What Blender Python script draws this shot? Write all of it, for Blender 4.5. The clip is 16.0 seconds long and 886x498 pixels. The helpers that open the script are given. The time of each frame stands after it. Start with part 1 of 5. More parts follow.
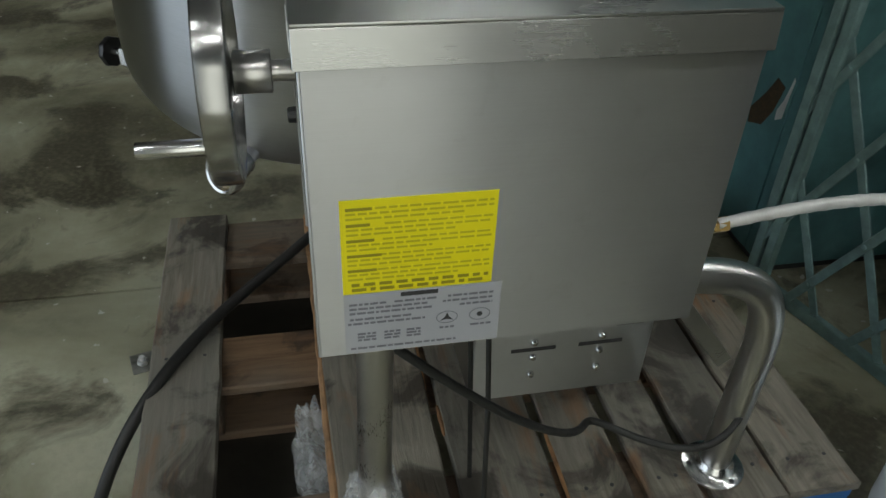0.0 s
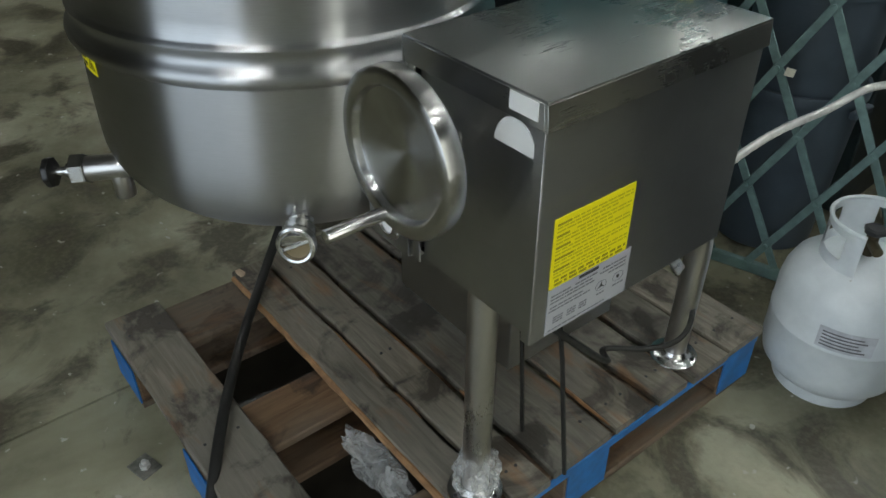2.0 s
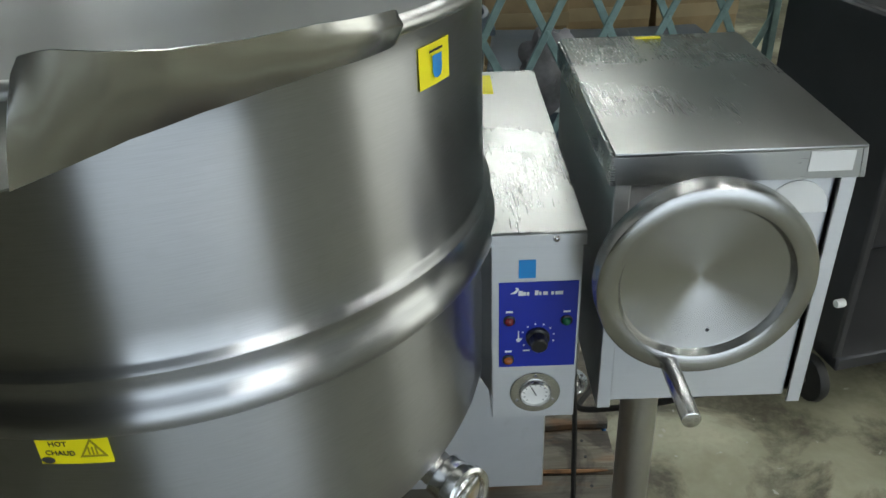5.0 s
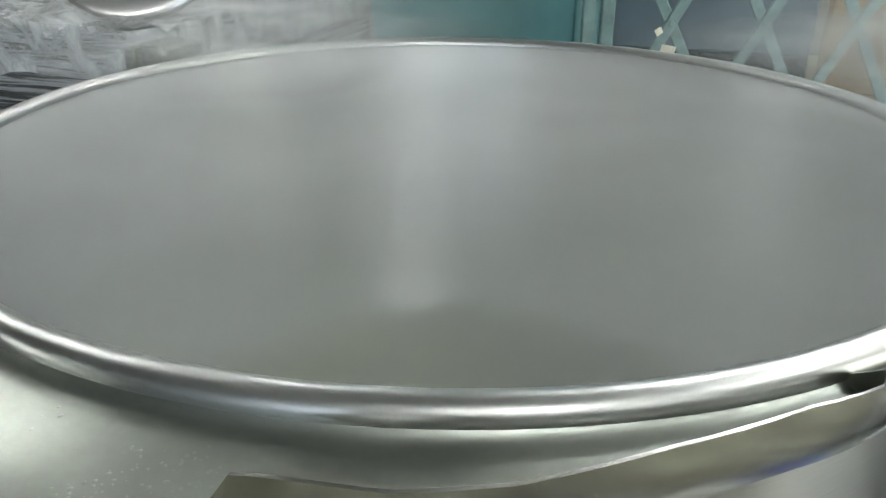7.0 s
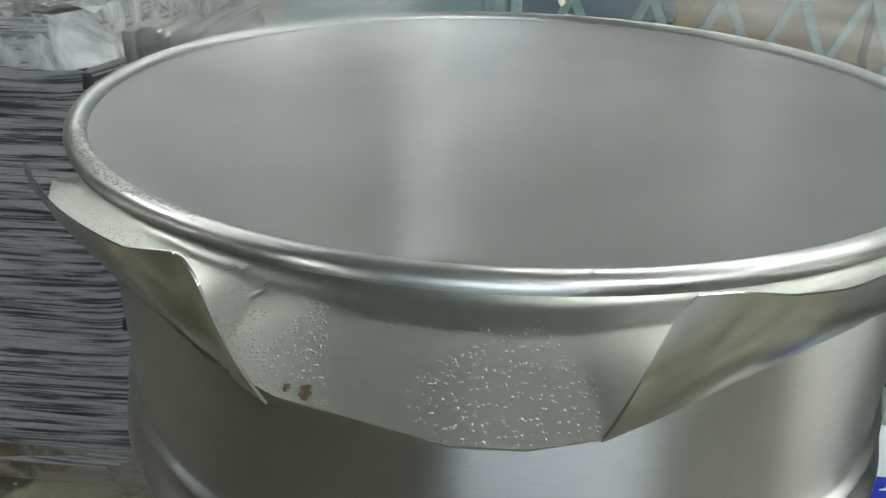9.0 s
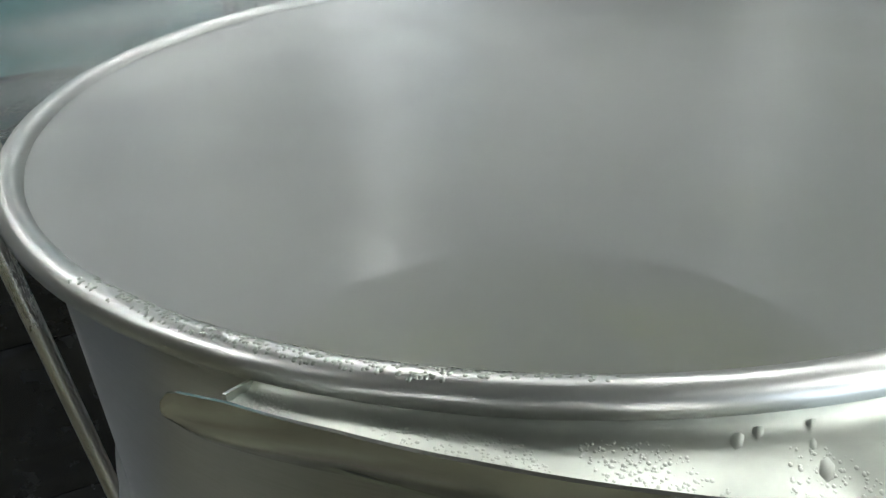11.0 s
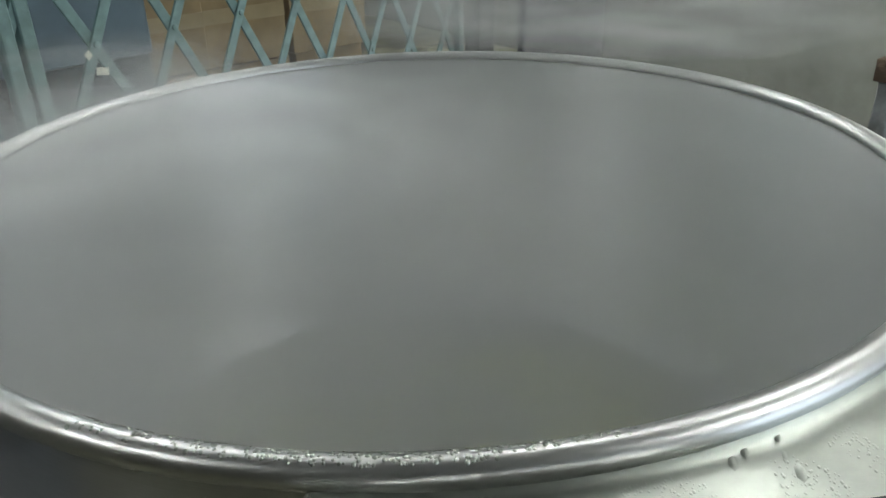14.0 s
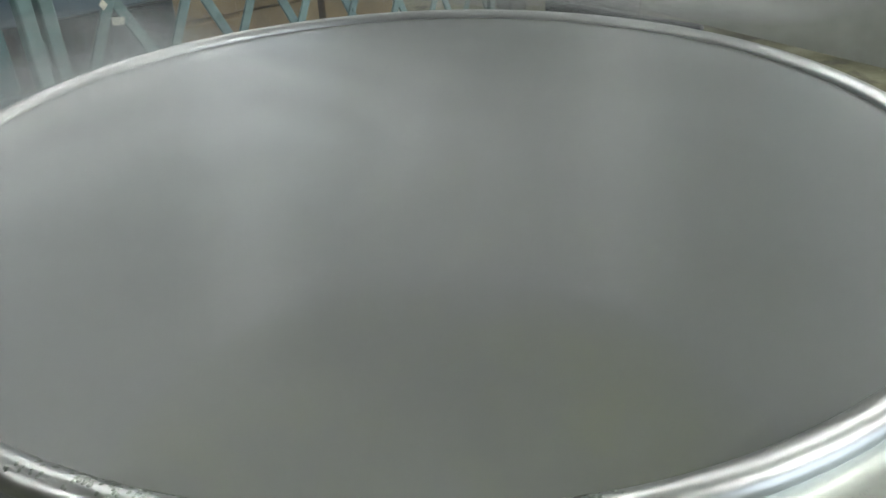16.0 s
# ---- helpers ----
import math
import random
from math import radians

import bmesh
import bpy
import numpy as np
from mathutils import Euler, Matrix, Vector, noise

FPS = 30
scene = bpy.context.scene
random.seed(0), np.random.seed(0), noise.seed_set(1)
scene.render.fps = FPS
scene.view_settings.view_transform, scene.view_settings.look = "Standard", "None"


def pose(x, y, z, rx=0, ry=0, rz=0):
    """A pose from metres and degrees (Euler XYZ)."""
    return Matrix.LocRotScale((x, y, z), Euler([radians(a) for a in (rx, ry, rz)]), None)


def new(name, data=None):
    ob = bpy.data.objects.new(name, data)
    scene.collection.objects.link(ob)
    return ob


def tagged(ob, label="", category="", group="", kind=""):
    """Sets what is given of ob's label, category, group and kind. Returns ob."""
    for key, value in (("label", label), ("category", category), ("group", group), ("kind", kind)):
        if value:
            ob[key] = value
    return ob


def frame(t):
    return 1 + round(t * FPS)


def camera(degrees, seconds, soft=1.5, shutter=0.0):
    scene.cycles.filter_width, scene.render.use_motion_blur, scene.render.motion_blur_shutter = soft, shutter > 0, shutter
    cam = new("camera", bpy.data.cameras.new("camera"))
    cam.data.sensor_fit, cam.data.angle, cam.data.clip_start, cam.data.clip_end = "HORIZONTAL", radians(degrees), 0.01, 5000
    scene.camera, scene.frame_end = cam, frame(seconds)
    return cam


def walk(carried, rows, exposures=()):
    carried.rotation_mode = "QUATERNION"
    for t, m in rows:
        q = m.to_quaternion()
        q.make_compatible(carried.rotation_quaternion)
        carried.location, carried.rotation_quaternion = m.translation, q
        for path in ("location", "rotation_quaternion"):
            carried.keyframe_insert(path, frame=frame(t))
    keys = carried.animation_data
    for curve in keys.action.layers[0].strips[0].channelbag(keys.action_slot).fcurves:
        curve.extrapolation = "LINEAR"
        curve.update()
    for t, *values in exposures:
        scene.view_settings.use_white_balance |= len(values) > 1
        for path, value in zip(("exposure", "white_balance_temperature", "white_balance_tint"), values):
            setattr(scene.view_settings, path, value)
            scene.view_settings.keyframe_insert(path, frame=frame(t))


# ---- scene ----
EXPOSURES = [
    (0.0, 0.05),
    (3.0, 0.25),
    (5.5, 0.42),
    (6.5, 0.92),
    (8.5, 0.97),
    (11.0, 1.0),
    (11.5, 0.95),
    (12.5, 0.85),
    (13.0, 0.6),
    (14.5, 0.55),
    (15.0, 0.75),
    (15.5, 0.88),
    (16.0, 0.6),
]
cam = camera(58.80, 16.0, soft=1.5)
walk(cam, [
    (0, pose(1.2905, -0.0942, 1.2312, 53.60, -2.06, 78.88)),
    (0.5, pose(1.4255, -0.1408, 1.2993, 52.50, -2.18, 78.57)),
    (1, pose(1.4450, -0.2459, 1.3464, 53.59, -3.64, 71.42)),
    (1.5, pose(1.3652, -0.4776, 1.3645, 53.80, 0.93, 56.21)),
    (2, pose(1.2349, -0.6291, 1.3644, 54.33, 0.11, 51.66)),
    (2.5, pose(1.0563, -0.7249, 1.3784, 54.76, -1.64, 44.66)),
    (3, pose(0.8575, -0.8634, 1.3781, 55.22, 0.76, 30.50)),
    (3.2, pose(0.7983, -0.9049, 1.3636, 55.14, 0.14, 24.54)),
    (5.3, pose(0.2386, -0.7864, 1.3486, 58.91, 2.04, -1.16)),
    (5.5, pose(0.1985, -0.7753, 1.3555, 58.18, 1.79, -1.15)),
    (5.9, pose(0.1554, -0.7293, 1.3587, 60.34, 0.59, 4.56)),
    (6, pose(0.1580, -0.7039, 1.3703, 60.11, 0.67, 7.52)),
    (6.1, pose(0.1501, -0.6735, 1.3697, 60.32, 0.77, 8.74)),
    (6.3, pose(0.1623, -0.6343, 1.3778, 61.81, 0.38, 12.92)),
    (6.5, pose(0.1598, -0.5898, 1.3720, 62.60, -0.72, 14.50)),
    (7, pose(0.1953, -0.5425, 1.3651, 64.45, 0.33, 20.26)),
    (7.3, pose(0.1863, -0.5392, 1.3601, 63.71, 0.91, 21.50)),
    (7.5, pose(0.1784, -0.5386, 1.3574, 63.64, 0.44, 20.59)),
    (7.7, pose(0.1768, -0.5423, 1.3579, 63.13, 0.21, 20.31)),
    (8, pose(0.1680, -0.5604, 1.3585, 61.98, 0.11, 20.20)),
    (8.3, pose(0.1459, -0.5983, 1.3638, 62.99, 0.52, 18.12)),
    (8.5, pose(0.1294, -0.6427, 1.3777, 62.97, 0.85, 17.04)),
    (8.7, pose(0.0979, -0.6835, 1.3817, 63.27, 0.49, 13.54)),
    (10.8, pose(-0.2554, -0.5357, 1.4069, 56.40, 0.68, -17.30)),
    (11, pose(-0.2623, -0.4830, 1.3693, 59.60, 3.18, -21.56)),
    (11.5, pose(-0.3284, -0.4707, 1.3843, 57.43, 2.49, -32.96)),
    (12, pose(-0.3557, -0.4817, 1.4079, 61.03, 1.27, -39.65)),
    (12.5, pose(-0.3548, -0.4805, 1.4126, 63.05, 0.77, -42.65)),
    (13, pose(-0.3589, -0.4770, 1.4149, 65.08, 0.74, -43.24)),
    (13.5, pose(-0.3621, -0.4734, 1.4103, 65.28, 0.95, -41.39)),
    (14, pose(-0.3541, -0.4566, 1.4050, 63.04, 1.21, -39.56)),
    (14.5, pose(-0.3190, -0.4368, 1.4096, 61.93, 1.58, -37.96)),
    (15, pose(-0.3090, -0.4278, 1.4164, 61.20, 1.28, -36.43)),
    (15.5, pose(-0.3038, -0.4313, 1.4150, 60.01, 1.76, -36.22)),
    (16, pose(-0.3046, -0.4332, 1.4183, 58.77, 1.66, -36.94)),
], exposures=EXPOSURES)

# ---------- world and light ----------
DAY, TUBES = 1.8, 30.0
STEAM, DRIFT, PLUME = 0.50, 0.32, 0.46
sky = bpy.data.worlds.new("world")
scene.world = sky
sky.use_nodes = True
sky.node_tree.nodes["Background"].inputs[0].default_value = (0.5, 0.52, 0.55, 1)
sky.node_tree.nodes["Background"].inputs[1].default_value = 0.02


# ---------- small tools ----------
def part(name, bm, material, parent=None, label="", smooth=True, m=None):
    """Link a bmesh as one mesh object, under a thing where one is given."""
    mesh = bpy.data.meshes.new(name)
    bmesh.ops.recalc_face_normals(bm, faces=bm.faces)
    bm.to_mesh(mesh)
    bm.free()
    mesh.materials.append(material)
    if smooth:
        for p in mesh.polygons:
            p.use_smooth = True
        mesh.set_sharp_from_angle(angle=radians(38))
    ob = new(name, mesh)
    if parent is not None:
        ob.parent = parent
    if m is not None:
        ob.matrix_local = m
    if label:
        tagged(ob, label)
    return ob


def thing(name, label, category, m=None, group="", kind=""):
    ob = new(name)
    ob.empty_display_size = 0.05
    if m is not None:
        ob.matrix_world = m
    return tagged(ob, label, category, group, kind)


def box(x0, x1, y0, y1, z0, z1, bevel=0.0, bm=None, seg=1):
    own = bm is None
    bm = bm or bmesh.new()
    made = bmesh.ops.create_cube(bm, size=1.0)["verts"]
    for v in made:
        v.co = Vector((x0 + (v.co.x + 0.5) * (x1 - x0), y0 + (v.co.y + 0.5) * (y1 - y0), z0 + (v.co.z + 0.5) * (z1 - z0)))
    if bevel > 0:
        edges = {e for v in made for e in v.link_edges}
        bmesh.ops.bevel(bm, geom=list(edges), offset=bevel, segments=seg, affect="EDGES", profile=0.6)
    return bm


def rings(bm, loops, closed=True, cap0=False, cap1=False):
    """Skin a list of vertex loops."""
    made = [[bm.verts.new(c) for c in loop] for loop in loops]
    for a, b in zip(made, made[1:]):
        n = len(a)
        for i in range(n if closed else n - 1):
            j = (i + 1) % n
            bm.faces.new((a[i], a[j], b[j], b[i]))
    if cap0:
        bm.faces.new(made[0][::-1])
    if cap1:
        bm.faces.new(made[-1])
    return made


def lathe(profile, steps=96, bm=None, wobble=None, close=False):
    """Turn a profile of (radius, height) round the z axis."""
    bm = bm or bmesh.new()
    loops = []
    for r, z in profile:
        loop = []
        for i in range(steps):
            a = 2 * math.pi * i / steps
            rr, zz = (r, z) if wobble is None else wobble(r, z, a)
            loop.append((rr * math.cos(a), rr * math.sin(a), zz))
        loops.append(loop)
    if close:
        loops.append(loops[0])
    made = rings(bm, loops)
    if close:
        bmesh.ops.remove_doubles(bm, verts=bm.verts, dist=1e-6)
    else:
        if profile[0][0] < 1e-4 or profile[-1][0] < 1e-4:
            bmesh.ops.remove_doubles(bm, verts=bm.verts, dist=1e-5)
    return bm


def bez(ctrl, n):
    ctrl = [Vector(c) for c in ctrl]
    m = len(ctrl) - 1
    out = []
    for k in range(n + 1):
        u = k / n
        out.append(sum((ctrl[i] * (math.comb(m, i) * u ** i * (1 - u) ** (m - i)) for i in range(m + 1)), Vector()))
    return out


def spline(pts, n=8):
    """Smooth curve through points (Catmull-Rom)."""
    p = [Vector(q) for q in pts]
    p = [p[0] * 2 - p[1]] + p + [p[-1] * 2 - p[-2]]
    out = []
    for i in range(1, len(p) - 2):
        for k in range(n):
            u = k / n
            a, b, c, d = p[i - 1], p[i], p[i + 1], p[i + 2]
            out.append(0.5 * ((2 * b) + (c - a) * u + (2 * a - 5 * b + 4 * c - d) * u * u + (3 * b - a - 3 * c + d) * u ** 3))
    out.append(p[-2])
    return out


def tube(path, radius, sides=12, bm=None, caps=True, flat=1.0):
    """Sweep a round section along a path; radius may be a function of the share of the way."""
    bm = bm or bmesh.new()
    path = [Vector(p) for p in path]
    loops = []
    up = None
    for i, p in enumerate(path):
        d = (path[min(i + 1, len(path) - 1)] - path[max(i - 1, 0)]).normalized()
        if up is None:
            up = d.orthogonal().normalized()
        else:
            up = (up - d * up.dot(d)).normalized()
        side = d.cross(up)
        r = radius(i / (len(path) - 1)) if callable(radius) else radius
        loops.append([p + (up * math.cos(a) + side * math.sin(a) * flat) * r for a in (2 * math.pi * k / sides for k in range(sides))])
    rings(bm, loops, cap0=caps, cap1=caps)
    return bm


def rod(a, b, radius, sides=24, bevel=0.0, bm=None):
    """A cylinder from a to b with softened ends."""
    a, b = Vector(a), Vector(b)
    d = (b - a).normalized()
    if bevel > 0:
        path = [a, a + d * bevel * 0.3, a + d * bevel, b - d * bevel, b - d * bevel * 0.3, b]
        rad = [radius - bevel, radius - 0.3 * bevel, radius, radius, radius - 0.3 * bevel, radius - bevel]
    else:
        path, rad = [a, b], [radius, radius]
    bm = bm or bmesh.new()
    up = d.orthogonal().normalized()
    side = d.cross(up)
    loops = [[p + (up * math.cos(t) + side * math.sin(t)) * r for t in (2 * math.pi * k / sides for k in range(sides))] for p, r in zip(path, rad)]
    rings(bm, loops, cap0=True, cap1=True)
    return bm


def axis(origin, way):
    """A pose whose z axis points along way."""
    q = Vector(way).normalized().to_track_quat("Z", "Y")
    return Matrix.Translation(origin) @ q.to_matrix().to_4x4()


def sheet(grid, thick, bm=None):
    """A thin solid from a grid of points: front face and back face a thickness apart, closed round."""
    bm = bm or bmesh.new()
    rows, cols = len(grid), len(grid[0])
    g = [[Vector(p) for p in row] for row in grid]
    nrm = [[None] * cols for _ in range(rows)]
    for i in range(rows):
        for j in range(cols):
            du = g[min(i + 1, rows - 1)][j] - g[max(i - 1, 0)][j]
            dv = g[i][min(j + 1, cols - 1)] - g[i][max(j - 1, 0)]
            nrm[i][j] = du.cross(dv).normalized()
    f = [[bm.verts.new(g[i][j]) for j in range(cols)] for i in range(rows)]
    b = [[bm.verts.new(g[i][j] - nrm[i][j] * thick) for j in range(cols)] for i in range(rows)]
    for i in range(rows - 1):
        for j in range(cols - 1):
            bm.faces.new((f[i][j], f[i + 1][j], f[i + 1][j + 1], f[i][j + 1]))
            bm.faces.new((b[i][j], b[i][j + 1], b[i + 1][j + 1], b[i + 1][j]))
    for i in range(rows - 1):
        bm.faces.new((f[i][0], b[i][0], b[i + 1][0], f[i + 1][0]))
        bm.faces.new((f[i][-1], f[i + 1][-1], b[i + 1][-1], b[i][-1]))
    for j in range(cols - 1):
        bm.faces.new((f[0][j], f[0][j + 1], b[0][j + 1], b[0][j]))
        bm.faces.new((f[-1][j], b[-1][j], b[-1][j + 1], f[-1][j + 1]))
    return bm


def lerp_table(x, xs, ys):
    return float(np.interp(x, xs, ys))


# ---------- materials ----------
class Mat:
    """A node material with a few shorthands."""

    def __init__(self, name):
        self.m = bpy.data.materials.new(name)
        self.m.use_nodes = True
        self.t = self.m.node_tree
        self.p = self.t.nodes["Principled BSDF"]

    def node(self, kind, **values):
        n = self.t.nodes.new(kind)
        for k, v in values.items():
            n.inputs[k].default_value = v
        return n

    def link(self, a, b):
        self.t.links.new(a, b)

    def coords(self, space="Object", scale=(1, 1, 1)):
        c = self.node("ShaderNodeTexCoord")
        mp = self.node("ShaderNodeMapping")
        mp.inputs["Scale"].default_value = scale
        self.link(c.outputs[space], mp.inputs["Vector"])
        return mp.outputs["Vector"]

    def noise(self, vec, scale, detail=5.0, rough=0.55, dist=0.0):
        n = self.node("ShaderNodeTexNoise", Scale=scale, Detail=detail, Roughness=rough, Distortion=dist)
        self.link(vec, n.inputs["Vector"])
        return n.outputs["Fac"]

    def ramp(self, fac, stops):
        r = self.node("ShaderNodeValToRGB")
        e = r.color_ramp.elements
        while len(e) < len(stops):
            e.new(0.5)
        for k, (pos, col) in enumerate(stops):
            e[k].position = pos
            e[k].color = col if len(col) == 4 else (*col, 1)
        self.link(fac, r.inputs["Fac"])
        return r.outputs["Color"]

    def mix(self, fac, a, b, mode="MIX"):
        n = self.t.nodes.new("ShaderNodeMix")
        n.data_type, n.blend_type = "RGBA", mode
        for sock, val in ((n.inputs[0], fac), (n.inputs[6], a), (n.inputs[7], b)):
            if hasattr(val, "is_linked"):
                self.link(val, sock)
            elif isinstance(val, (int, float)):
                sock.default_value = val
            else:
                sock.default_value = val if len(val) == 4 else (*val, 1)
        return n.outputs[2]

    def rangeto(self, fac, lo, hi, a=0.0, b=1.0):
        n = self.node("ShaderNodeMapRange")
        n.inputs["From Min"].default_value, n.inputs["From Max"].default_value = a, b
        n.inputs["To Min"].default_value, n.inputs["To Max"].default_value = lo, hi
        self.link(fac, n.inputs["Value"])
        return n.outputs["Result"]

    def bump(self, height, strength=0.2, dist=0.002, under=None):
        n = self.node("ShaderNodeBump", Strength=strength, Distance=dist)
        self.link(height, n.inputs["Height"])
        if under is not None:
            self.link(under, n.inputs["Normal"])
        self.link(n.outputs["Normal"], self.p.inputs["Normal"])
        return n.outputs["Normal"]

    def base(self, val):
        if hasattr(val, "is_linked"):
            self.link(val, self.p.inputs["Base Color"])
        else:
            self.p.inputs["Base Color"].default_value = (*val, 1)

    def rough(self, val):
        if hasattr(val, "is_linked"):
            self.link(val, self.p.inputs["Roughness"])
        else:
            self.p.inputs["Roughness"].default_value = val

    def metal(self, v=1.0):
        self.p.inputs["Metallic"].default_value = v


def steel(name, tint=(0.60, 0.59, 0.57), rough=(0.22, 0.36), grain=(60, 60, 4), aniso=0.0, smudge=0.12, bump=0.0, contrast=0.10, ripple=0.018):
    """Brushed stainless steel: faint grain, finger smudges and a dull film."""
    a = Mat(name)
    a.metal(1.0)
    obj = a.coords("Object")
    fine = a.noise(a.coords("Object", grain), 22.0, 3.0, 0.6)
    film = a.noise(obj, 4.0, 6.0, 0.62, 0.4)
    spots = a.noise(obj, 34.0, 4.0, 0.6, 0.3)
    col = a.mix(a.rangeto(film, 0.0, 1.0, 0.35, 0.7), tint, tuple(c * (1 - smudge) for c in tint))
    col = a.mix(a.rangeto(spots, 0.0, smudge * 1.2, 0.60, 0.78), col, (0.28, 0.27, 0.25))
    a.base(a.mix(a.rangeto(fine, 0.0, contrast, 0.35, 0.75), col, (0.30, 0.30, 0.29)))
    r = a.node("ShaderNodeMath")
    r.operation = "ADD"
    a.link(a.rangeto(film, 0.0, (rough[1] - rough[0]), 0.3, 0.75), r.inputs[0])
    a.link(a.rangeto(fine, rough[0] - ripple, rough[0] + ripple, 0.3, 0.7), r.inputs[1])
    a.rough(r.outputs[0])
    if bump > 0:
        a.bump(fine, bump, 0.0006)
    if aniso:
        a.p.inputs["Anisotropic"].default_value = aniso
        a.p.inputs["Anisotropic Rotation"].default_value = 0.25
        tg = a.node("ShaderNodeTangent")
        tg.direction_type, tg.axis = "RADIAL", "Z"
        a.link(tg.outputs["Tangent"], a.p.inputs["Tangent"])
    return a


def far_origin(ob, p=(0.55, 30.0, 0.0)):
    """Put the object's origin far behind its face, so that the brushing runs level across it."""
    m = Matrix.Translation(p)
    ob.data.transform(m.inverted())
    ob.matrix_local = m
    return ob


def plain(name, col, rough=0.5, metal=0.0, var=0.12, scale=8.0, bump=0.0, spec=0.5):
    a = Mat(name)
    v = a.noise(a.coords("Object"), scale, 5.0, 0.6)
    a.base(a.mix(a.rangeto(v, 0.0, 1.0, 0.3, 0.7), tuple(c * (1 - var) for c in col), tuple(min(1, c * (1 + var)) for c in col)))
    a.rough(a.rangeto(v, max(0.02, rough - 0.08), min(1, rough + 0.08), 0.3, 0.7))
    a.metal(metal)
    a.p.inputs["Specular IOR Level"].default_value = spec
    if bump:
        a.bump(v, bump, 0.003)
    return a.m


KETTLE_STEEL = steel("kettle_steel", (0.482, 0.492, 0.502), (0.28, 0.35), (1.5, 1.5, 60), aniso=0.93, contrast=0.28).m
RIM_STEEL = steel("rim_steel", (0.54, 0.547, 0.537), (0.33, 0.42), (8, 8, 30)).m
LIP_STEEL = steel("lip_steel", (0.43, 0.455, 0.41), (0.34, 0.45), (6, 6, 40), smudge=0.3, contrast=0.25).m
LIP_WALL_STEEL = steel("lip_wall_steel", (0.56, 0.56, 0.545), (0.17, 0.27), (6, 6, 40), smudge=0.15, contrast=0.2).m
PANEL_STEEL = steel("panel_steel", (0.545, 0.555, 0.56), (0.33, 0.38), (0.25, 0.25, 60), aniso=0.95, contrast=0.10, ripple=0.006).m
APRON_STEEL = steel("apron_steel", (0.47, 0.475, 0.465), (0.24, 0.32), (0.25, 0.25, 60), aniso=0.6, contrast=0.10, ripple=0.006).m
TOP_STEEL = steel("top_steel", (0.37, 0.382, 0.365), (0.25, 0.33), (30, 1, 30), smudge=0.04, contrast=0.08, ripple=0.01).m
WHEEL_STEEL = steel("wheel_steel", (0.48, 0.477, 0.465), (0.24, 0.25), (1, 1, 1), aniso=0.93, smudge=0.0, contrast=0.0, ripple=0.0).m
TUBE_STEEL = steel("tube_steel", (0.58, 0.57, 0.55), (0.26, 0.36), (40, 40, 6)).m
CHROME = steel("chrome", (0.66, 0.66, 0.65), (0.19, 0.27), (6, 6, 6)).m

# inside of the kettle: steel dulled by hot condensate
inner = steel("inner_steel", (0.78, 0.79, 0.79), (0.37, 0.43), (2, 2, 60), aniso=0.92, contrast=0.08)
INNER_STEEL = inner.m

concrete = Mat("concrete")
cv = concrete.coords("Object")
big = concrete.noise(cv, 1.3, 6.0, 0.6, 0.3)
mid = concrete.noise(cv, 3.4, 8.0, 0.63, 0.5)
fleck = concrete.noise(cv, 26.0, 2.0, 0.5, 0.3)
small = concrete.noise(cv, 60.0, 4.0, 0.6)
c1 = concrete.ramp(big, [(0.36, (0.115, 0.109, 0.064)), (0.5, (0.275, 0.268, 0.182)), (0.62, (0.425, 0.415, 0.305))])
c2 = concrete.mix(concrete.rangeto(mid, 0.0, 0.9, 0.49, 0.59), c1, (0.064, 0.055, 0.035))
c3 = concrete.mix(concrete.rangeto(small, 0.0, 0.35, 0.45, 0.75), c2, (0.27, 0.25, 0.19))
concrete.base(concrete.mix(concrete.rangeto(fleck, 0.0, 0.8, 0.70, 0.74), c3, (0.50, 0.49, 0.44)))
concrete.rough(concrete.rangeto(mid, 0.70, 0.32, 0.42, 0.66))
concrete.bump(small, 0.25, 0.004)
CONCRETE = concrete.m


def wood(name, light, dark, rough=0.75, wet=0.9):
    a = Mat(name)
    g = a.coords("Object", (1.2, 14, 14))
    grain = a.noise(g, 6.0, 8.0, 0.65, 0.6)
    stain = a.noise(a.coords("Object"), 6.5, 6.0, 0.6, 0.6)
    grey = a.noise(a.coords("Object"), 2.4, 3.0, 0.5)
    info = a.node("ShaderNodeObjectInfo")
    col = a.mix(a.rangeto(grain, 0.0, 1.0, 0.3, 0.7), dark, light)
    mean = sum(light) / 3
    col = a.mix(a.rangeto(grey, 0.0, 0.6, 0.4, 0.65), col, (mean * 0.85, mean * 0.84, mean * 0.76))
    col = a.mix(a.rangeto(stain, 0.0, wet, 0.51, 0.60), col, tuple(c * 0.35 for c in dark))
    rusty = a.noise(a.coords("Object", (0.7, 2.5, 2.5)), 5.0, 4.0, 0.6, 0.3)
    col = a.mix(a.rangeto(rusty, 0.0, 0.75, 0.56, 0.70), col, (mean * 1.15, mean * 0.62, mean * 0.30))
    shade = a.ramp(info.outputs["Random"], [(0.0, (0.78, 0.78, 0.76)), (1.0, (1.2, 1.15, 1.08))])
    a.base(a.mix(1.0, col, shade, "MULTIPLY"))
    a.rough(a.rangeto(stain, rough + 0.08, rough - 0.3, 0.5, 0.66))
    a.bump(grain, 0.4, 0.004)
    return a.m


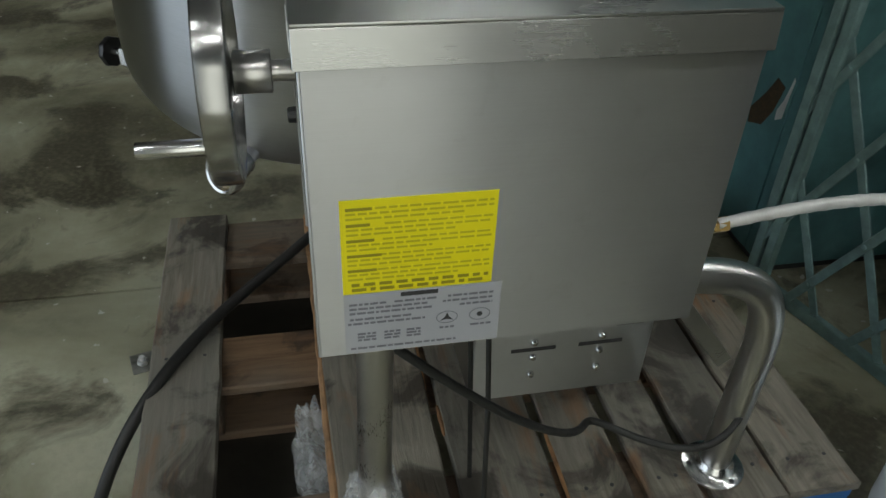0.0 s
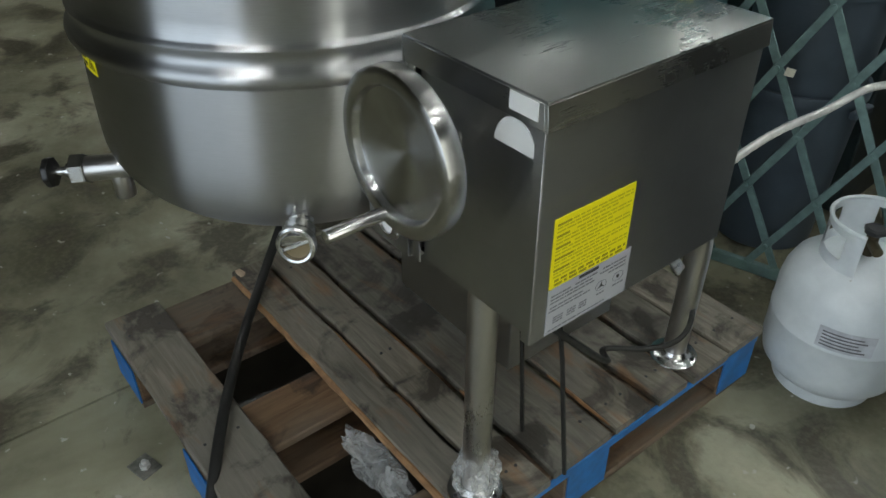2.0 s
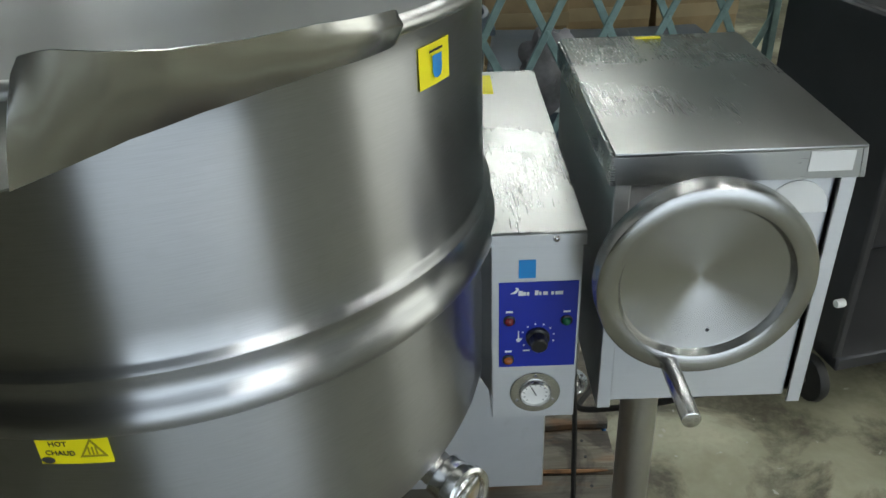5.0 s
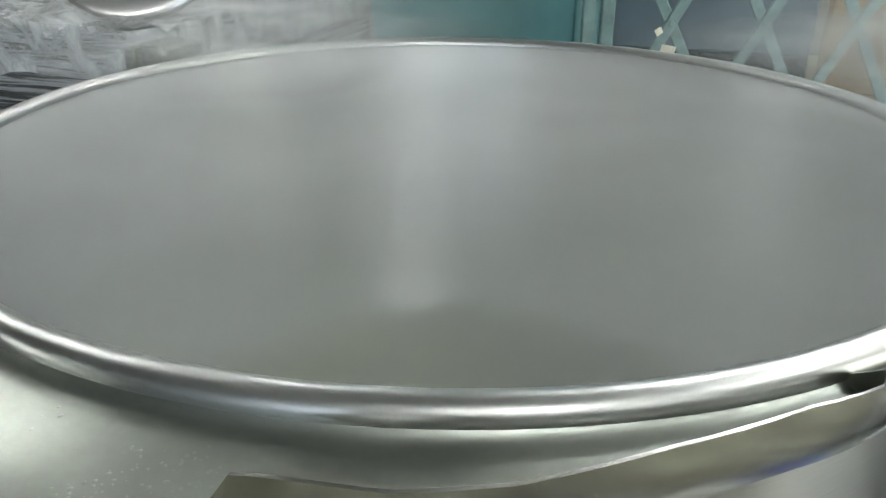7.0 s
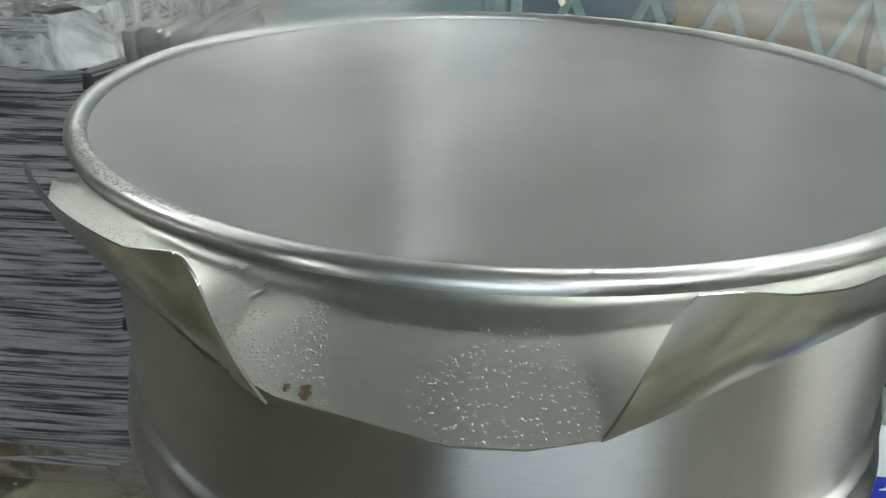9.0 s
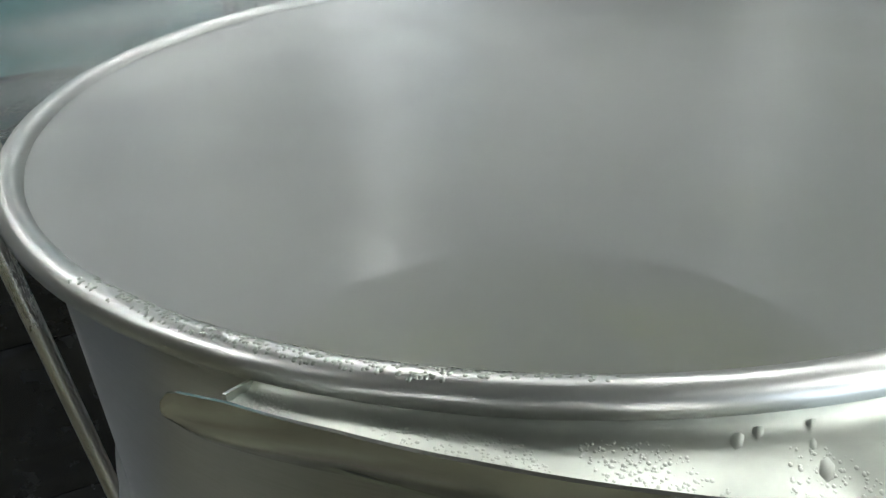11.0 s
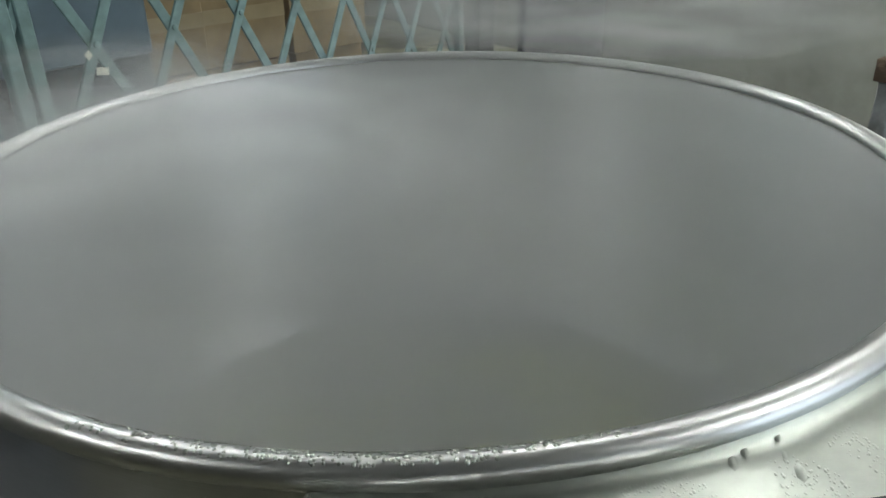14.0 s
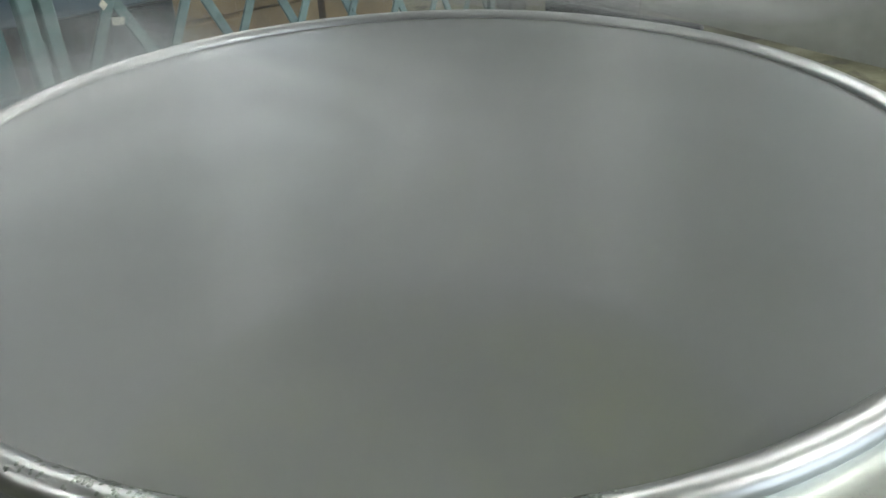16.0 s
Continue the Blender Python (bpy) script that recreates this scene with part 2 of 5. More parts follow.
WOOD = wood("weathered_wood", (0.262, 0.242, 0.203), (0.118, 0.102, 0.082))
RAW_WOOD = wood("raw_wood", (0.24, 0.15, 0.085), (0.12, 0.07, 0.04))
BLUE_WOOD = plain("blue_painted_wood", (0.022, 0.15, 0.42), 0.55, var=0.35, scale=18, bump=0.3)

YELLOW = plain("yellow_sticker", (0.86, 0.76, 0.005), 0.45, var=0.03)
LABEL_GREY = plain("label_silver", (0.40, 0.41, 0.44), 0.4, var=0.05)
INK = plain("ink", (0.03, 0.03, 0.03), 0.6)
DARK_YELLOW = plain("olive_print", (0.30, 0.26, 0.01), 0.5)
WHITE_STICKER = plain("white_sticker", (0.82, 0.82, 0.80), 0.5, var=0.04)
BLUE_PANEL = plain("blue_panel", (0.012, 0.028, 0.33), 0.35, var=0.04)
SKY_BLUE = plain("sky_blue_sticker", (0.02, 0.25, 0.62), 0.4, var=0.05)
BLACK_PLASTIC = plain("black_plastic", (0.012, 0.012, 0.012), 0.35)
RUBBER = plain("black_rubber", (0.014, 0.014, 0.013), 0.55, bump=0.1, scale=60)
RED = plain("red_lens", (0.20, 0.015, 0.02), 0.2)
GREEN = plain("green_lens", (0.01, 0.12, 0.06), 0.2)
AMBER = plain("amber_lens", (0.30, 0.09, 0.02), 0.2)
DIAL = plain("dial_white", (0.82, 0.82, 0.80), 0.4)
TEAL = plain("teal_paint", (0.175, 0.275, 0.268), 0.5, var=0.25, scale=25)
TEAL_PANEL = plain("teal_panel", (0.085, 0.22, 0.23), 0.55, var=0.35, scale=4)
SLATE = plain("slate_blue_plastic", (0.075, 0.10, 0.125), 0.42, var=0.2, scale=5)
CARDBOARD = plain("cardboard", (0.30, 0.22, 0.12), 0.85, var=0.2, scale=10)
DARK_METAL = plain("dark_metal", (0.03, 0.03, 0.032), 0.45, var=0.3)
BLOCK_WALL = plain("painted_wall", (0.26, 0.265, 0.24), 0.85, var=0.2, scale=3, bump=0.3)
# Unseen west and south walls, coloured darker so the kettle mirrors less light.
DARK_WALL = plain("dark_block_wall", (0.075, 0.072, 0.055), 0.85, var=0.25, scale=3, bump=0.3)
CEILING = plain("ceiling_paint", (0.15, 0.15, 0.14), 0.9, var=0.1, scale=2)
GALV = plain("grey_hose", (0.56, 0.56, 0.55), 0.36, 0.3, var=0.15, scale=30)

tank_mat = Mat("white_tank_paint")
tv = tank_mat.noise(tank_mat.coords("Object"), 14.0, 6.0, 0.6)
rust = tank_mat.noise(tank_mat.coords("Object"), 38.0, 5.0, 0.7, 0.6)
tc = tank_mat.mix(tank_mat.rangeto(tv, 0.0, 1.0, 0.3, 0.75), (0.80, 0.85, 0.88), (0.66, 0.71, 0.74))
tank_mat.base(tank_mat.mix(tank_mat.rangeto(rust, 0.0, 1.0, 0.70, 0.76), tc, (0.16, 0.08, 0.03)))
tank_mat.rough(0.4)
tank_mat.bump(tv, 0.08, 0.003)
TANK = tank_mat.m


def clear_film(name, alpha=0.25, tint=(0.9, 0.92, 0.93), scale=18.0):
    a = Mat(name)
    n = a.noise(a.coords("Object"), scale, 6.0, 0.65, 1.5)
    a.base(tint)
    a.rough(0.15)
    a.p.inputs["Specular IOR Level"].default_value = 0.9
    a.link(a.rangeto(n, alpha * 0.25, min(1.0, alpha * 2.2), 0.35, 0.7), a.p.inputs["Alpha"])
    a.bump(n, 0.8, 0.01)
    return a.m


FILM = clear_film("stretch_film", 0.24, scale=9.0)

water = Mat("broth_water")
wn = water.noise(water.coords("Object"), 14.0, 4.0, 0.6, 0.8)
murk = water.noise(water.coords("Object"), 3.2, 3.0, 0.5, 0.4)
wc = water.mix(water.rangeto(wn, 0.0, 1.0, 0.35, 0.7), (0.044, 0.054, 0.004), (0.076, 0.086, 0.006))
wcol = (water.mix(water.rangeto(murk, 0.0, 0.8, 0.46, 0.62), wc, (0.180, 0.198, 0.006)))
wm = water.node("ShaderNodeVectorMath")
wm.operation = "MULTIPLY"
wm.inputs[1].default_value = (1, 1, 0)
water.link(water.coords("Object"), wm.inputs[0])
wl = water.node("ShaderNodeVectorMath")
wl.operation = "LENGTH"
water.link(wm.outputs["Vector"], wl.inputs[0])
# paler towards the edge: the steam's blurring of the waterline put into the colour
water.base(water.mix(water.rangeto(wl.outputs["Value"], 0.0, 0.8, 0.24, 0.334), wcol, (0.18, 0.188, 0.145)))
water.rough(0.36)
water.bump(wn, 0.2, 0.02)
WATER = water.m

lampm = Mat("tube_glow")
lampm.p.inputs["Emission Color"].default_value = (0.965, 1.0, 0.985, 1)
lampm.p.inputs["Emission Strength"].default_value = TUBES
GLOW = lampm.m

# ---------- the room ----------
X0, X1, Y0, Y1, ZC = -3.6, 4.0, -4.2, 6.6, 3.6
floor = thing("floor", "stained grey-brown concrete floor with a cut joint", "floor", kind="structure")
JX = -0.285
part("slab", box(X0, JX - 0.004, Y0, Y1, -0.12, 0.0), CONCRETE, floor, smooth=False)
part("slab", box(JX + 0.004, X1, Y0, Y1, -0.12, 0.0), CONCRETE, floor, smooth=False)
part("joint_bed", box(JX - 0.004, JX + 0.004, Y0, Y1, -0.12, -0.012), plain("joint_dirt", (0.03, 0.026, 0.02), 0.95), floor, smooth=False)


def wall(nm, pieces, mat=BLOCK_WALL):
    bm = bmesh.new()
    for bx in pieces:
        box(*bx, bm=bm)
    tagged(part(nm, bm, mat, smooth=False), "dull painted block wall of a warehouse", "wall", kind="structure")


# two open dock doors let daylight in
DE, DS, DH = (-1.0, 1.25), (-0.3, 3.7), 3.1
wall("wall_west", [(X0 - 0.2, X0, Y0 - 0.2, Y1 + 0.2, -0.12, ZC)], DARK_WALL)
wall("wall_north", [(X0, X1, Y1, Y1 + 0.2, -0.12, ZC)])
wall("wall_east", [(X1, X1 + 0.2, Y0 - 0.2, DE[0], -0.12, ZC), (X1, X1 + 0.2, DE[1], Y1 + 0.2, -0.12, ZC), (X1, X1 + 0.2, DE[0], DE[1], DH, ZC)])
wall("wall_south", [(X0, DS[0], Y0 - 0.2, Y0, -0.12, ZC), (DS[1], X1, Y0 - 0.2, Y0, -0.12, ZC), (DS[0], DS[1], Y0 - 0.2, Y0, DH, ZC)], DARK_WALL)


def daylight(name, strength, tint):
    d = Mat(name)
    d.p.inputs["Base Color"].default_value = (0, 0, 0, 1)
    d.p.inputs["Emission Color"].default_value = (*tint, 1)
    d.p.inputs["Emission Strength"].default_value = strength
    return d.m


tagged(part("backdrop", box(X1 + 0.5, X1 + 0.52, DE[0] - 1, DE[1] + 1, -0.1, DH + 0.8), daylight("low_daylight", DAY * 0.9, (0.94, 0.97, 0.88)), smooth=False), "plain overcast daylight outside the dock door", "sky", kind="structure")
tagged(part("backdrop", box(DS[0] - 1, DS[1] + 1, Y0 - 0.52, Y0 - 0.5, -0.1, DH + 0.8), daylight("open_daylight", DAY, (0.80, 0.92, 1.03)), smooth=False), "plain overcast daylight outside the dock door", "sky", kind="structure")
tagged(part("ceiling", box(X0 - 0.2, X1 + 0.2, Y0 - 0.2, Y1 + 0.2, ZC, ZC + 0.2), CEILING, smooth=False), "dull dark warehouse ceiling", "ceiling", kind="structure")


def fluorescent(x, y, along_x, length=1.2):
    lamp = thing("fluorescent_light", "bare fluorescent batten with two lit tubes on the unseen ceiling", "ceiling lamp", pose(x, y, ZC - 0.10, 0, 0, 0 if along_x else 90), group="ceiling battens")
    part("housing", box(-length / 2 - 0.03, length / 2 + 0.03, -0.08, 0.08, 0.02, 0.098, 0.01), plain("lamp_white", (0.75, 0.75, 0.72), 0.5), lamp)
    for off in (-0.045, 0.045):
        part("lamp_tube", rod((-length / 2, off, 0.0), (length / 2, off, 0.0), 0.019, 16), GLOW, lamp)
        for e in (-1, 1):
            part("end_cap", box(e * length / 2 - 0.012, e * length / 2 + 0.012, off - 0.02, off + 0.02, -0.022, 0.03, 0.003), WHITE_STICKER, lamp)
    return lamp


# Battens out of view; several are added only as fill light.
for lx, ly, ax in ((-2.0, 2.9, False), (-2.6, 0.8, False), (1.7, 1.5, False), (1.4, -1.9, False), (2.0, -3.3, True), (2.4, 0.2, False), (2.5, -2.8, False), (0.5, 2.5, True), (0.9, 4.4, True), (0.9, 5.5, True), (-1.6, 4.9, True)):
    fluorescent(lx, ly, ax)

# ---------- the kettle ----------
PIVOT = Vector((0, 0, 0.8))
KM = Matrix.Translation(PIVOT) @ Matrix.Rotation(radians(-0.86), 4, "X") @ Matrix.Rotation(radians(0.2), 4, "Y") @ Matrix.Translation(-PIVOT)
RB, RT, RTUBE, ZR = 0.345, 0.355, 0.0072, 1.189
kettle = thing("steam_kettle", "large stainless steel tilting steam kettle full of steaming water", "kettle", KM)

prof = [(RT - 0.002, ZR - 0.004), (RB + 0.0050, ZR - 0.010), (RB + 0.0016, ZR - 0.018), (RB + 0.0003, ZR - 0.027)]
prof += [(RB, z) for z in (1.15, 1.08, 1.0, 0.972)]
prof += [(RB + 0.002, 0.9685), (RB + 0.0055, 0.9665), (RB + 0.0075, 0.963), (RB + 0.0068, 0.959), (RB + 0.0042, 0.955), (RB + 0.003, 0.949), (RB + 0.0035, 0.943), (RB + 0.006, 0.9375),
         (RB + 0.010, 0.933), (RB + 0.0135, 0.928), (RB + 0.015, 0.922), (RB + 0.0145, 0.916), (RB + 0.011, 0.910), (RB + 0.005, 0.906), (RB, 0.9045)]
prof += [(RB, z) for z in (0.86, 0.80, 0.76)]
ZK = 0.745
for k in range(1, 15):
    a = math.pi / 2 * k / 14
    prof.append((RB * math.cos(a) ** 0.62, ZK - 0.155 * math.sin(a)))
prof[-1] = (0.0, ZK - 0.155)
part("shell", lathe(prof, 128), KETTLE_STEEL, kettle)
# inside wall and bottom
ip = [(RT - 0.0072, ZR - 0.001), (RT - 0.0086, ZR - 0.006), (RT - 0.0108, ZR - 0.014), (RT - 0.0137, 1.15), (RT - 0.0165, 1.08), (RT - 0.0190, 1.0), (RT - 0.02, 0.92), (RT - 0.02, 0.84)]
for k in range(1, 9):
    a = math.pi / 2 * k / 8
    ip.append(((RT - 0.02) * math.cos(a), 0.80 - 0.17 * math.sin(a)))
ip[-1] = (0.0, 0.63)
part("inner_wall", lathe(ip, 128), INNER_STEEL, kettle, "dull steam-wet steel inside")
# rolled rim
tor = [(RT + RTUBE * math.cos(a) * 1.15, ZR + RTUBE * math.sin(a)) for a in (2 * math.pi * k / 16 for k in range(16))]
part("rim", lathe(tor, 160, close=True), RIM_STEEL, kettle, "polished rolled rim")

# pouring lip: floor of the gutter in folded panels, two side walls and the spout
C0 = -90.5
TH_T, R_T, Z_T = [11.6, 13, 15, 18, 22, 28, 35, 46.5], [0.4420, 0.4430, 0.4462, 0.4440, 0.4345, 0.4174, 0.4059, 0.3940], [1.2260, 1.2327, 1.2350, 1.2306, 1.2250, 1.2200, 1.2185, 1.2110]
TH_B, R_B, Z_B = [9.6, 14, 18, 24, 30, 36, 46.5], [0.4360, 0.4268, 0.4180, 0.4080, 0.4000, 0.3965, 0.3925], [1.1610, 1.1690, 1.1755, 1.1815, 1.1850, 1.1880, 1.1885]
# the wall on the far side of the spout runs out lower
TH_L, R_L, Z_L = [11.6, 14, 18, 24, 30, 36, 42, 46.5], [0.4450, 0.4400, 0.4360, 0.4251, 0.4139, 0.4028, 0.3947, 0.3920], [1.2290, 1.2297, 1.2228, 1.2196, 1.2158, 1.2107, 1.2060, 1.2015]
LOW_R = [0.4335, 0.4235, 0.4145, 0.4042, 0.3963, 0.3897, 0.3860]
LOW_Z = [1.1580, 1.1652, 1.1710, 1.1770, 1.1800, 1.1800, 1.1765]
LIP_END = 44.6


def polar(th, r, z):
    a = radians(C0 + th)
    return Vector((r * math.cos(a), r * math.sin(a), z))


def edge_knot(th):
    """Outer edge of the gutter floor at its folds."""
    if abs(th) < 9.5:
        return polar(th, lerp_table(th, [-8.6, 1.46, 5.5], [0.4374, 0.4440, 0.4420]), lerp_table(th, [-8.6, 1.46, 5.5], [1.1670, 1.1605, 1.1595]))
    at = abs(th)
    tuck = 0.012 * max(0.0, (at - 34) / 10) ** 2
    return polar(th, lerp_table(at, TH_B, R_B) - tuck, lerp_table(at, TH_B, Z_B))


FOLDS = [-LIP_END, -40, -36, -30, -24, -18, -14, -8.6, 1.46, 5.5, 9.6, 14, 18, 24, 30, 36, 40, LIP_END]
knots = [edge_knot(th) for th in FOLDS]
lip_edge = []
for p, q in zip(knots, knots[1:]):
    n = max(3, int((q - p).length / 0.004))
    lip_edge += [p + (q - p) * (k / n) for k in range(n)]
lip_edge.append(knots[-1])


def lip_point(out, u):
    """A point of the gutter floor: from the foot of the rim to its outer edge, with a small fillet at the rim."""
    a = math.atan2(out.y, out.x)
    foot = Vector(((RT + 0.0068) * math.cos(a), (RT + 0.0068) * math.sin(a), ZR - 0.0075))
    p = foot + (out - foot) * u
    gap = (p - foot).length
    wave = 0.0012 * noise.noise(Vector((a * 9, u * 2.5, 4.0))) * math.sin(math.pi * u)
    return p + Vector((0, 0, 0.0050 * math.exp(-gap / 0.0035) + wave))


SHARES = (0, 0.03, 0.07, 0.13, 0.22, 0.34, 0.48, 0.64, 0.82, 1.0)
part("lip_floor", sheet([[lip_point(o, u) for u in SHARES] for o in lip_edge[::-1]], 0.0014), LIP_STEEL, kettle, "wet folded pouring lip floor")
for sgn in (1, -1):
    grid = []
    for k in range(49):
        u = k / 48
        tb, tt = 9.6 + 36.9 * u, 11.6 + 34.9 * u
        if sgn > 0:
            rb, zb, rt, zt = lerp_table(tb, TH_B, R_B), lerp_table(tb, TH_B, Z_B), lerp_table(tt, TH_T, R_T), lerp_table(tt, TH_T, Z_T)
        else:
            rb, zb, rt, zt = lerp_table(tb, TH_B, LOW_R), lerp_table(tb, TH_B, LOW_Z) + 0.002, lerp_table(tt, TH_L, R_L), lerp_table(tt, TH_L, Z_L)
        if u < 0.05:
            zt -= 0.016 * (1 - u / 0.05) ** 2
        tuck = 0.010 * max(0.0, (u - 0.70) / 0.30) ** 2 * (sgn > 0)
        turn = max(0.0, (u - 0.95) / 0.05)
        nip = (0.008 if sgn > 0 else 0.006) * (1 - math.sqrt(max(0.0, 1 - turn * turn)))
        rb, rt, zb, zt = rb - tuck, rt - tuck, zb + nip, zt - nip
        row = []
        for j in range(7):
            v = j / 6
            bulge = 0.003 * math.sin(math.pi * v)
            row.append(polar(sgn * (tb + (tt - tb) * v), rb + (rt - rb) * v + bulge, zb + (zt - zb) * v - 0.002 * (1 - v)))
        grid.append(row)
    part("lip_wall", sheet(grid if sgn > 0 else grid[::-1], 0.0012), LIP_WALL_STEEL, kettle)
    # end of the gutter, closed back to the rim
    e = [[polar(sgn * LIP_END, 0.377 + (RT + 0.006 - 0.377) * u, 1.184 + (0.016 if sgn > 0 else 0.007) * v * (1 - u * 0.75)) for v in (0, 0.5, 1)] for u in (0, 0.35, 0.7, 1)]
    part("lip_end", sheet(e if sgn > 0 else e[::-1], 0.0014), LIP_STEEL, kettle)

# condensation drops on the rim and in the lip
drop_verts, drop_faces = [], []
rngd = random.Random(21)


def drop(p, up, r, stretch=1.0, tall=1.0):
    up = Vector(up).normalized()
    sx = up.orthogonal().normalized()
    sy = up.cross(sx)
    base = len(drop_verts)
    for rr, h in ((1.0, 0.0), (0.76, 0.26)):
        for k in range(6):
            a = math.pi * k / 3
            drop_verts.append(Vector(p) + (sx * math.cos(a) * stretch + sy * math.sin(a)) * r * rr + up * r * h * tall)
    drop_verts.append(Vector(p) + up * r * 0.38 * tall)
    for k in range(6):
        j = (k + 1) % 6
        drop_faces.append((base + k, base + j, base + 6 + j, base + 6 + k))
        drop_faces.append((base + 6 + k, base + 6 + j, base + 12))


for i in range(3800):
    f, u = rngd.uniform(0.0, 0.62), rngd.uniform(0.14, 0.985)
    k = f * (len(lip_edge) - 1)
    o = lip_edge[int(k)].lerp(lip_edge[int(k) + 1], k - int(k))
    if noise.noise(Vector((o.x * 30, o.y * 30, u * 1.6))) < -0.10 + 0.4 * (0.5 - u) or (f > 0.44 and rngd.random() < 0.5):
        continue
    drop(lip_point(o, u), (o.x * 0.5, o.y * 0.5, 1), rngd.uniform(0.0003, 0.0009), rngd.uniform(1, 1.6), rngd.uniform(0.45, 0.75))
for th, u, r in ((-18.4, 0.12, 0.0045), (-17.2, 0.07, 0.0040), (-14.4, 0.05, 0.0035), (-14.8, 0.16, 0.0025), (-14.8, 0.30, 0.0050)):
    o = edge_knot(th)
    drop(lip_point(o, u) + Vector((0, 0, 0.0002)), (o.x * 0.5, o.y * 0.5, 1), r * 0.5, 2.0, 0.45)
for i in range(125):
    for j in range(6):
        th = -62 + 38 * (i + rngd.uniform(-0.4, 0.4)) / 124
        pd = 72 + 18 * j + rngd.uniform(-8, 8)
        if rngd.random() < 0.25 + 0.5 * abs((th + 39) / 20) ** 2 or (pd < 90 and th > -32):
            continue
        pa = radians(pd)
        d = Vector((math.cos(radians(C0 + th)) * math.cos(pa) * 1.15, math.sin(radians(C0 + th)) * math.cos(pa) * 1.15, math.sin(pa)))
        big = 1.35 if pd > 95 else 1.0
        drop(polar(th, RT + RTUBE * math.cos(pa) * 1.15, ZR + RTUBE * math.sin(pa)), d, rngd.uniform(0.0006, 0.0011) * big, rngd.uniform(1, 1.5))
dm = bpy.data.meshes.new("condensation")
dm.from_pydata(drop_verts, [], drop_faces)
for p in dm.polygons:
    p.use_smooth = True
wet = Mat("water_drops")
wet.base((0.38, 0.40, 0.365))
wet.metal(1.0)
wet.rough(0.36)
dm.materials.append(wet.m)
drops = new("condensation", dm)
drops.matrix_world = KM
tagged(drops, "clear condensation drops beaded on the rim and pouring lip", "water drops", kind="stuff")

# rust specks by the corner of the lip
RUST = plain("rust", (0.07, 0.045, 0.022), 0.8, var=0.4, scale=90)
for th, u, sz in ((-8.3, 0.92, 0.0020), (-7.1, 0.91, 0.0036)):
    o = edge_knot(th)
    way = (o - lip_point(o, 0.3)).normalized()
    tilt = math.atan2(-way.z, math.hypot(way.x, way.y))
    part("rust_speck", lathe([(0.0, 0.0004), (sz * 0.7, 0.0004), (sz, 0.0)], 14, wobble=lambda rr, z, a: (rr * (1 + 0.3 * math.sin(2 * a + 1) + 0.2 * math.sin(5 * a)), z)), RUST, kettle, "brown rust speck", m=Matrix.Translation(lip_point(o, u) + Vector((0, 0, 0.0004))) @ Matrix.Rotation(radians(C0 + th), 4, "Z") @ Matrix.Rotation(tilt, 4, "Y"))

# water in the kettle
WL = 0.848
wb = bmesh.new()
loops = []
for i in range(1, 33):
    r = 0.334 * i / 32
    loops.append([(r * math.cos(a), r * math.sin(a), WL + 0.0035 * noise.noise(Vector((r * math.cos(a) * 22, r * math.sin(a) * 22, 3.0))) * (1 - (i / 32) ** 4)) for a in (2 * math.pi * k / 64 for k in range(64))])
made = rings(wb, loops)
wb.faces.new(made[0])
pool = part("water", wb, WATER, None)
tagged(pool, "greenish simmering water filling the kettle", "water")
# froth where the water simmers
fb_verts, fb_faces = [], []
for k in range(230):
    ang, rad = rngd.uniform(0, 2 * math.pi), abs(rngd.gauss(0, 0.055))
    x, y, r = -0.10 + rad * math.cos(ang) * 1.3, 0.20 + rad * math.sin(ang), rngd.uniform(0.0012, 0.0042)
    if math.hypot(x, y) > 0.32:
        continue
    base = len(fb_verts)
    for pz, pr in ((-0.3, 1.0), (0.35, 0.88), (0.7, 0.5)):
        for c in range(8):
            fb_verts.append((x + r * pr * math.cos(c * math.pi / 4), y + r * pr * math.sin(c * math.pi / 4), WL + r * pz))
    fb_verts.append((x, y, WL + r * 0.82))
    for row in (0, 8):
        for c in range(8):
            d = (c + 1) % 8
            fb_faces.append((base + row + c, base + row + d, base + row + 8 + d, base + row + 8 + c))
    for c in range(8):
        fb_faces.append((base + 16 + c, base + 16 + (c + 1) % 8, base + 24))
fm = bpy.data.meshes.new("froth")
fm.from_pydata(fb_verts, [], fb_faces)
for p in fm.polygons:
    p.use_smooth = True
fm.materials.append(plain("froth", (0.19, 0.21, 0.12), 0.2, var=0.1, scale=40))
tagged(new("froth", fm), "small pale bubbles of froth floating on the water", "bubbles", kind="stuff")


def wrap_sticker(name, a0, a1, z0, z1, mat, parent, radius, lean=0.0, label="", lift=0.0008, n=10):
    """A thin sticker that follows the round wall."""
    g = []
    for k in range(n + 1):
        a = radians(a0 + (a1 - a0) * k / n)
        dz = lean * (k / n - 0.5)
        g.append([(radius * math.cos(a), radius * math.sin(a), z + dz) for z in (z0, z1)])
    return part(name, sheet([[tuple(Vector(p) + Vector((math.cos(radians(a0 + (a1 - a0) * k / n)), math.sin(radians(a0 + (a1 - a0) * k / n)), 0)) * lift) for p in row] for k, row in enumerate(g)], -0.0006), mat, parent, label)


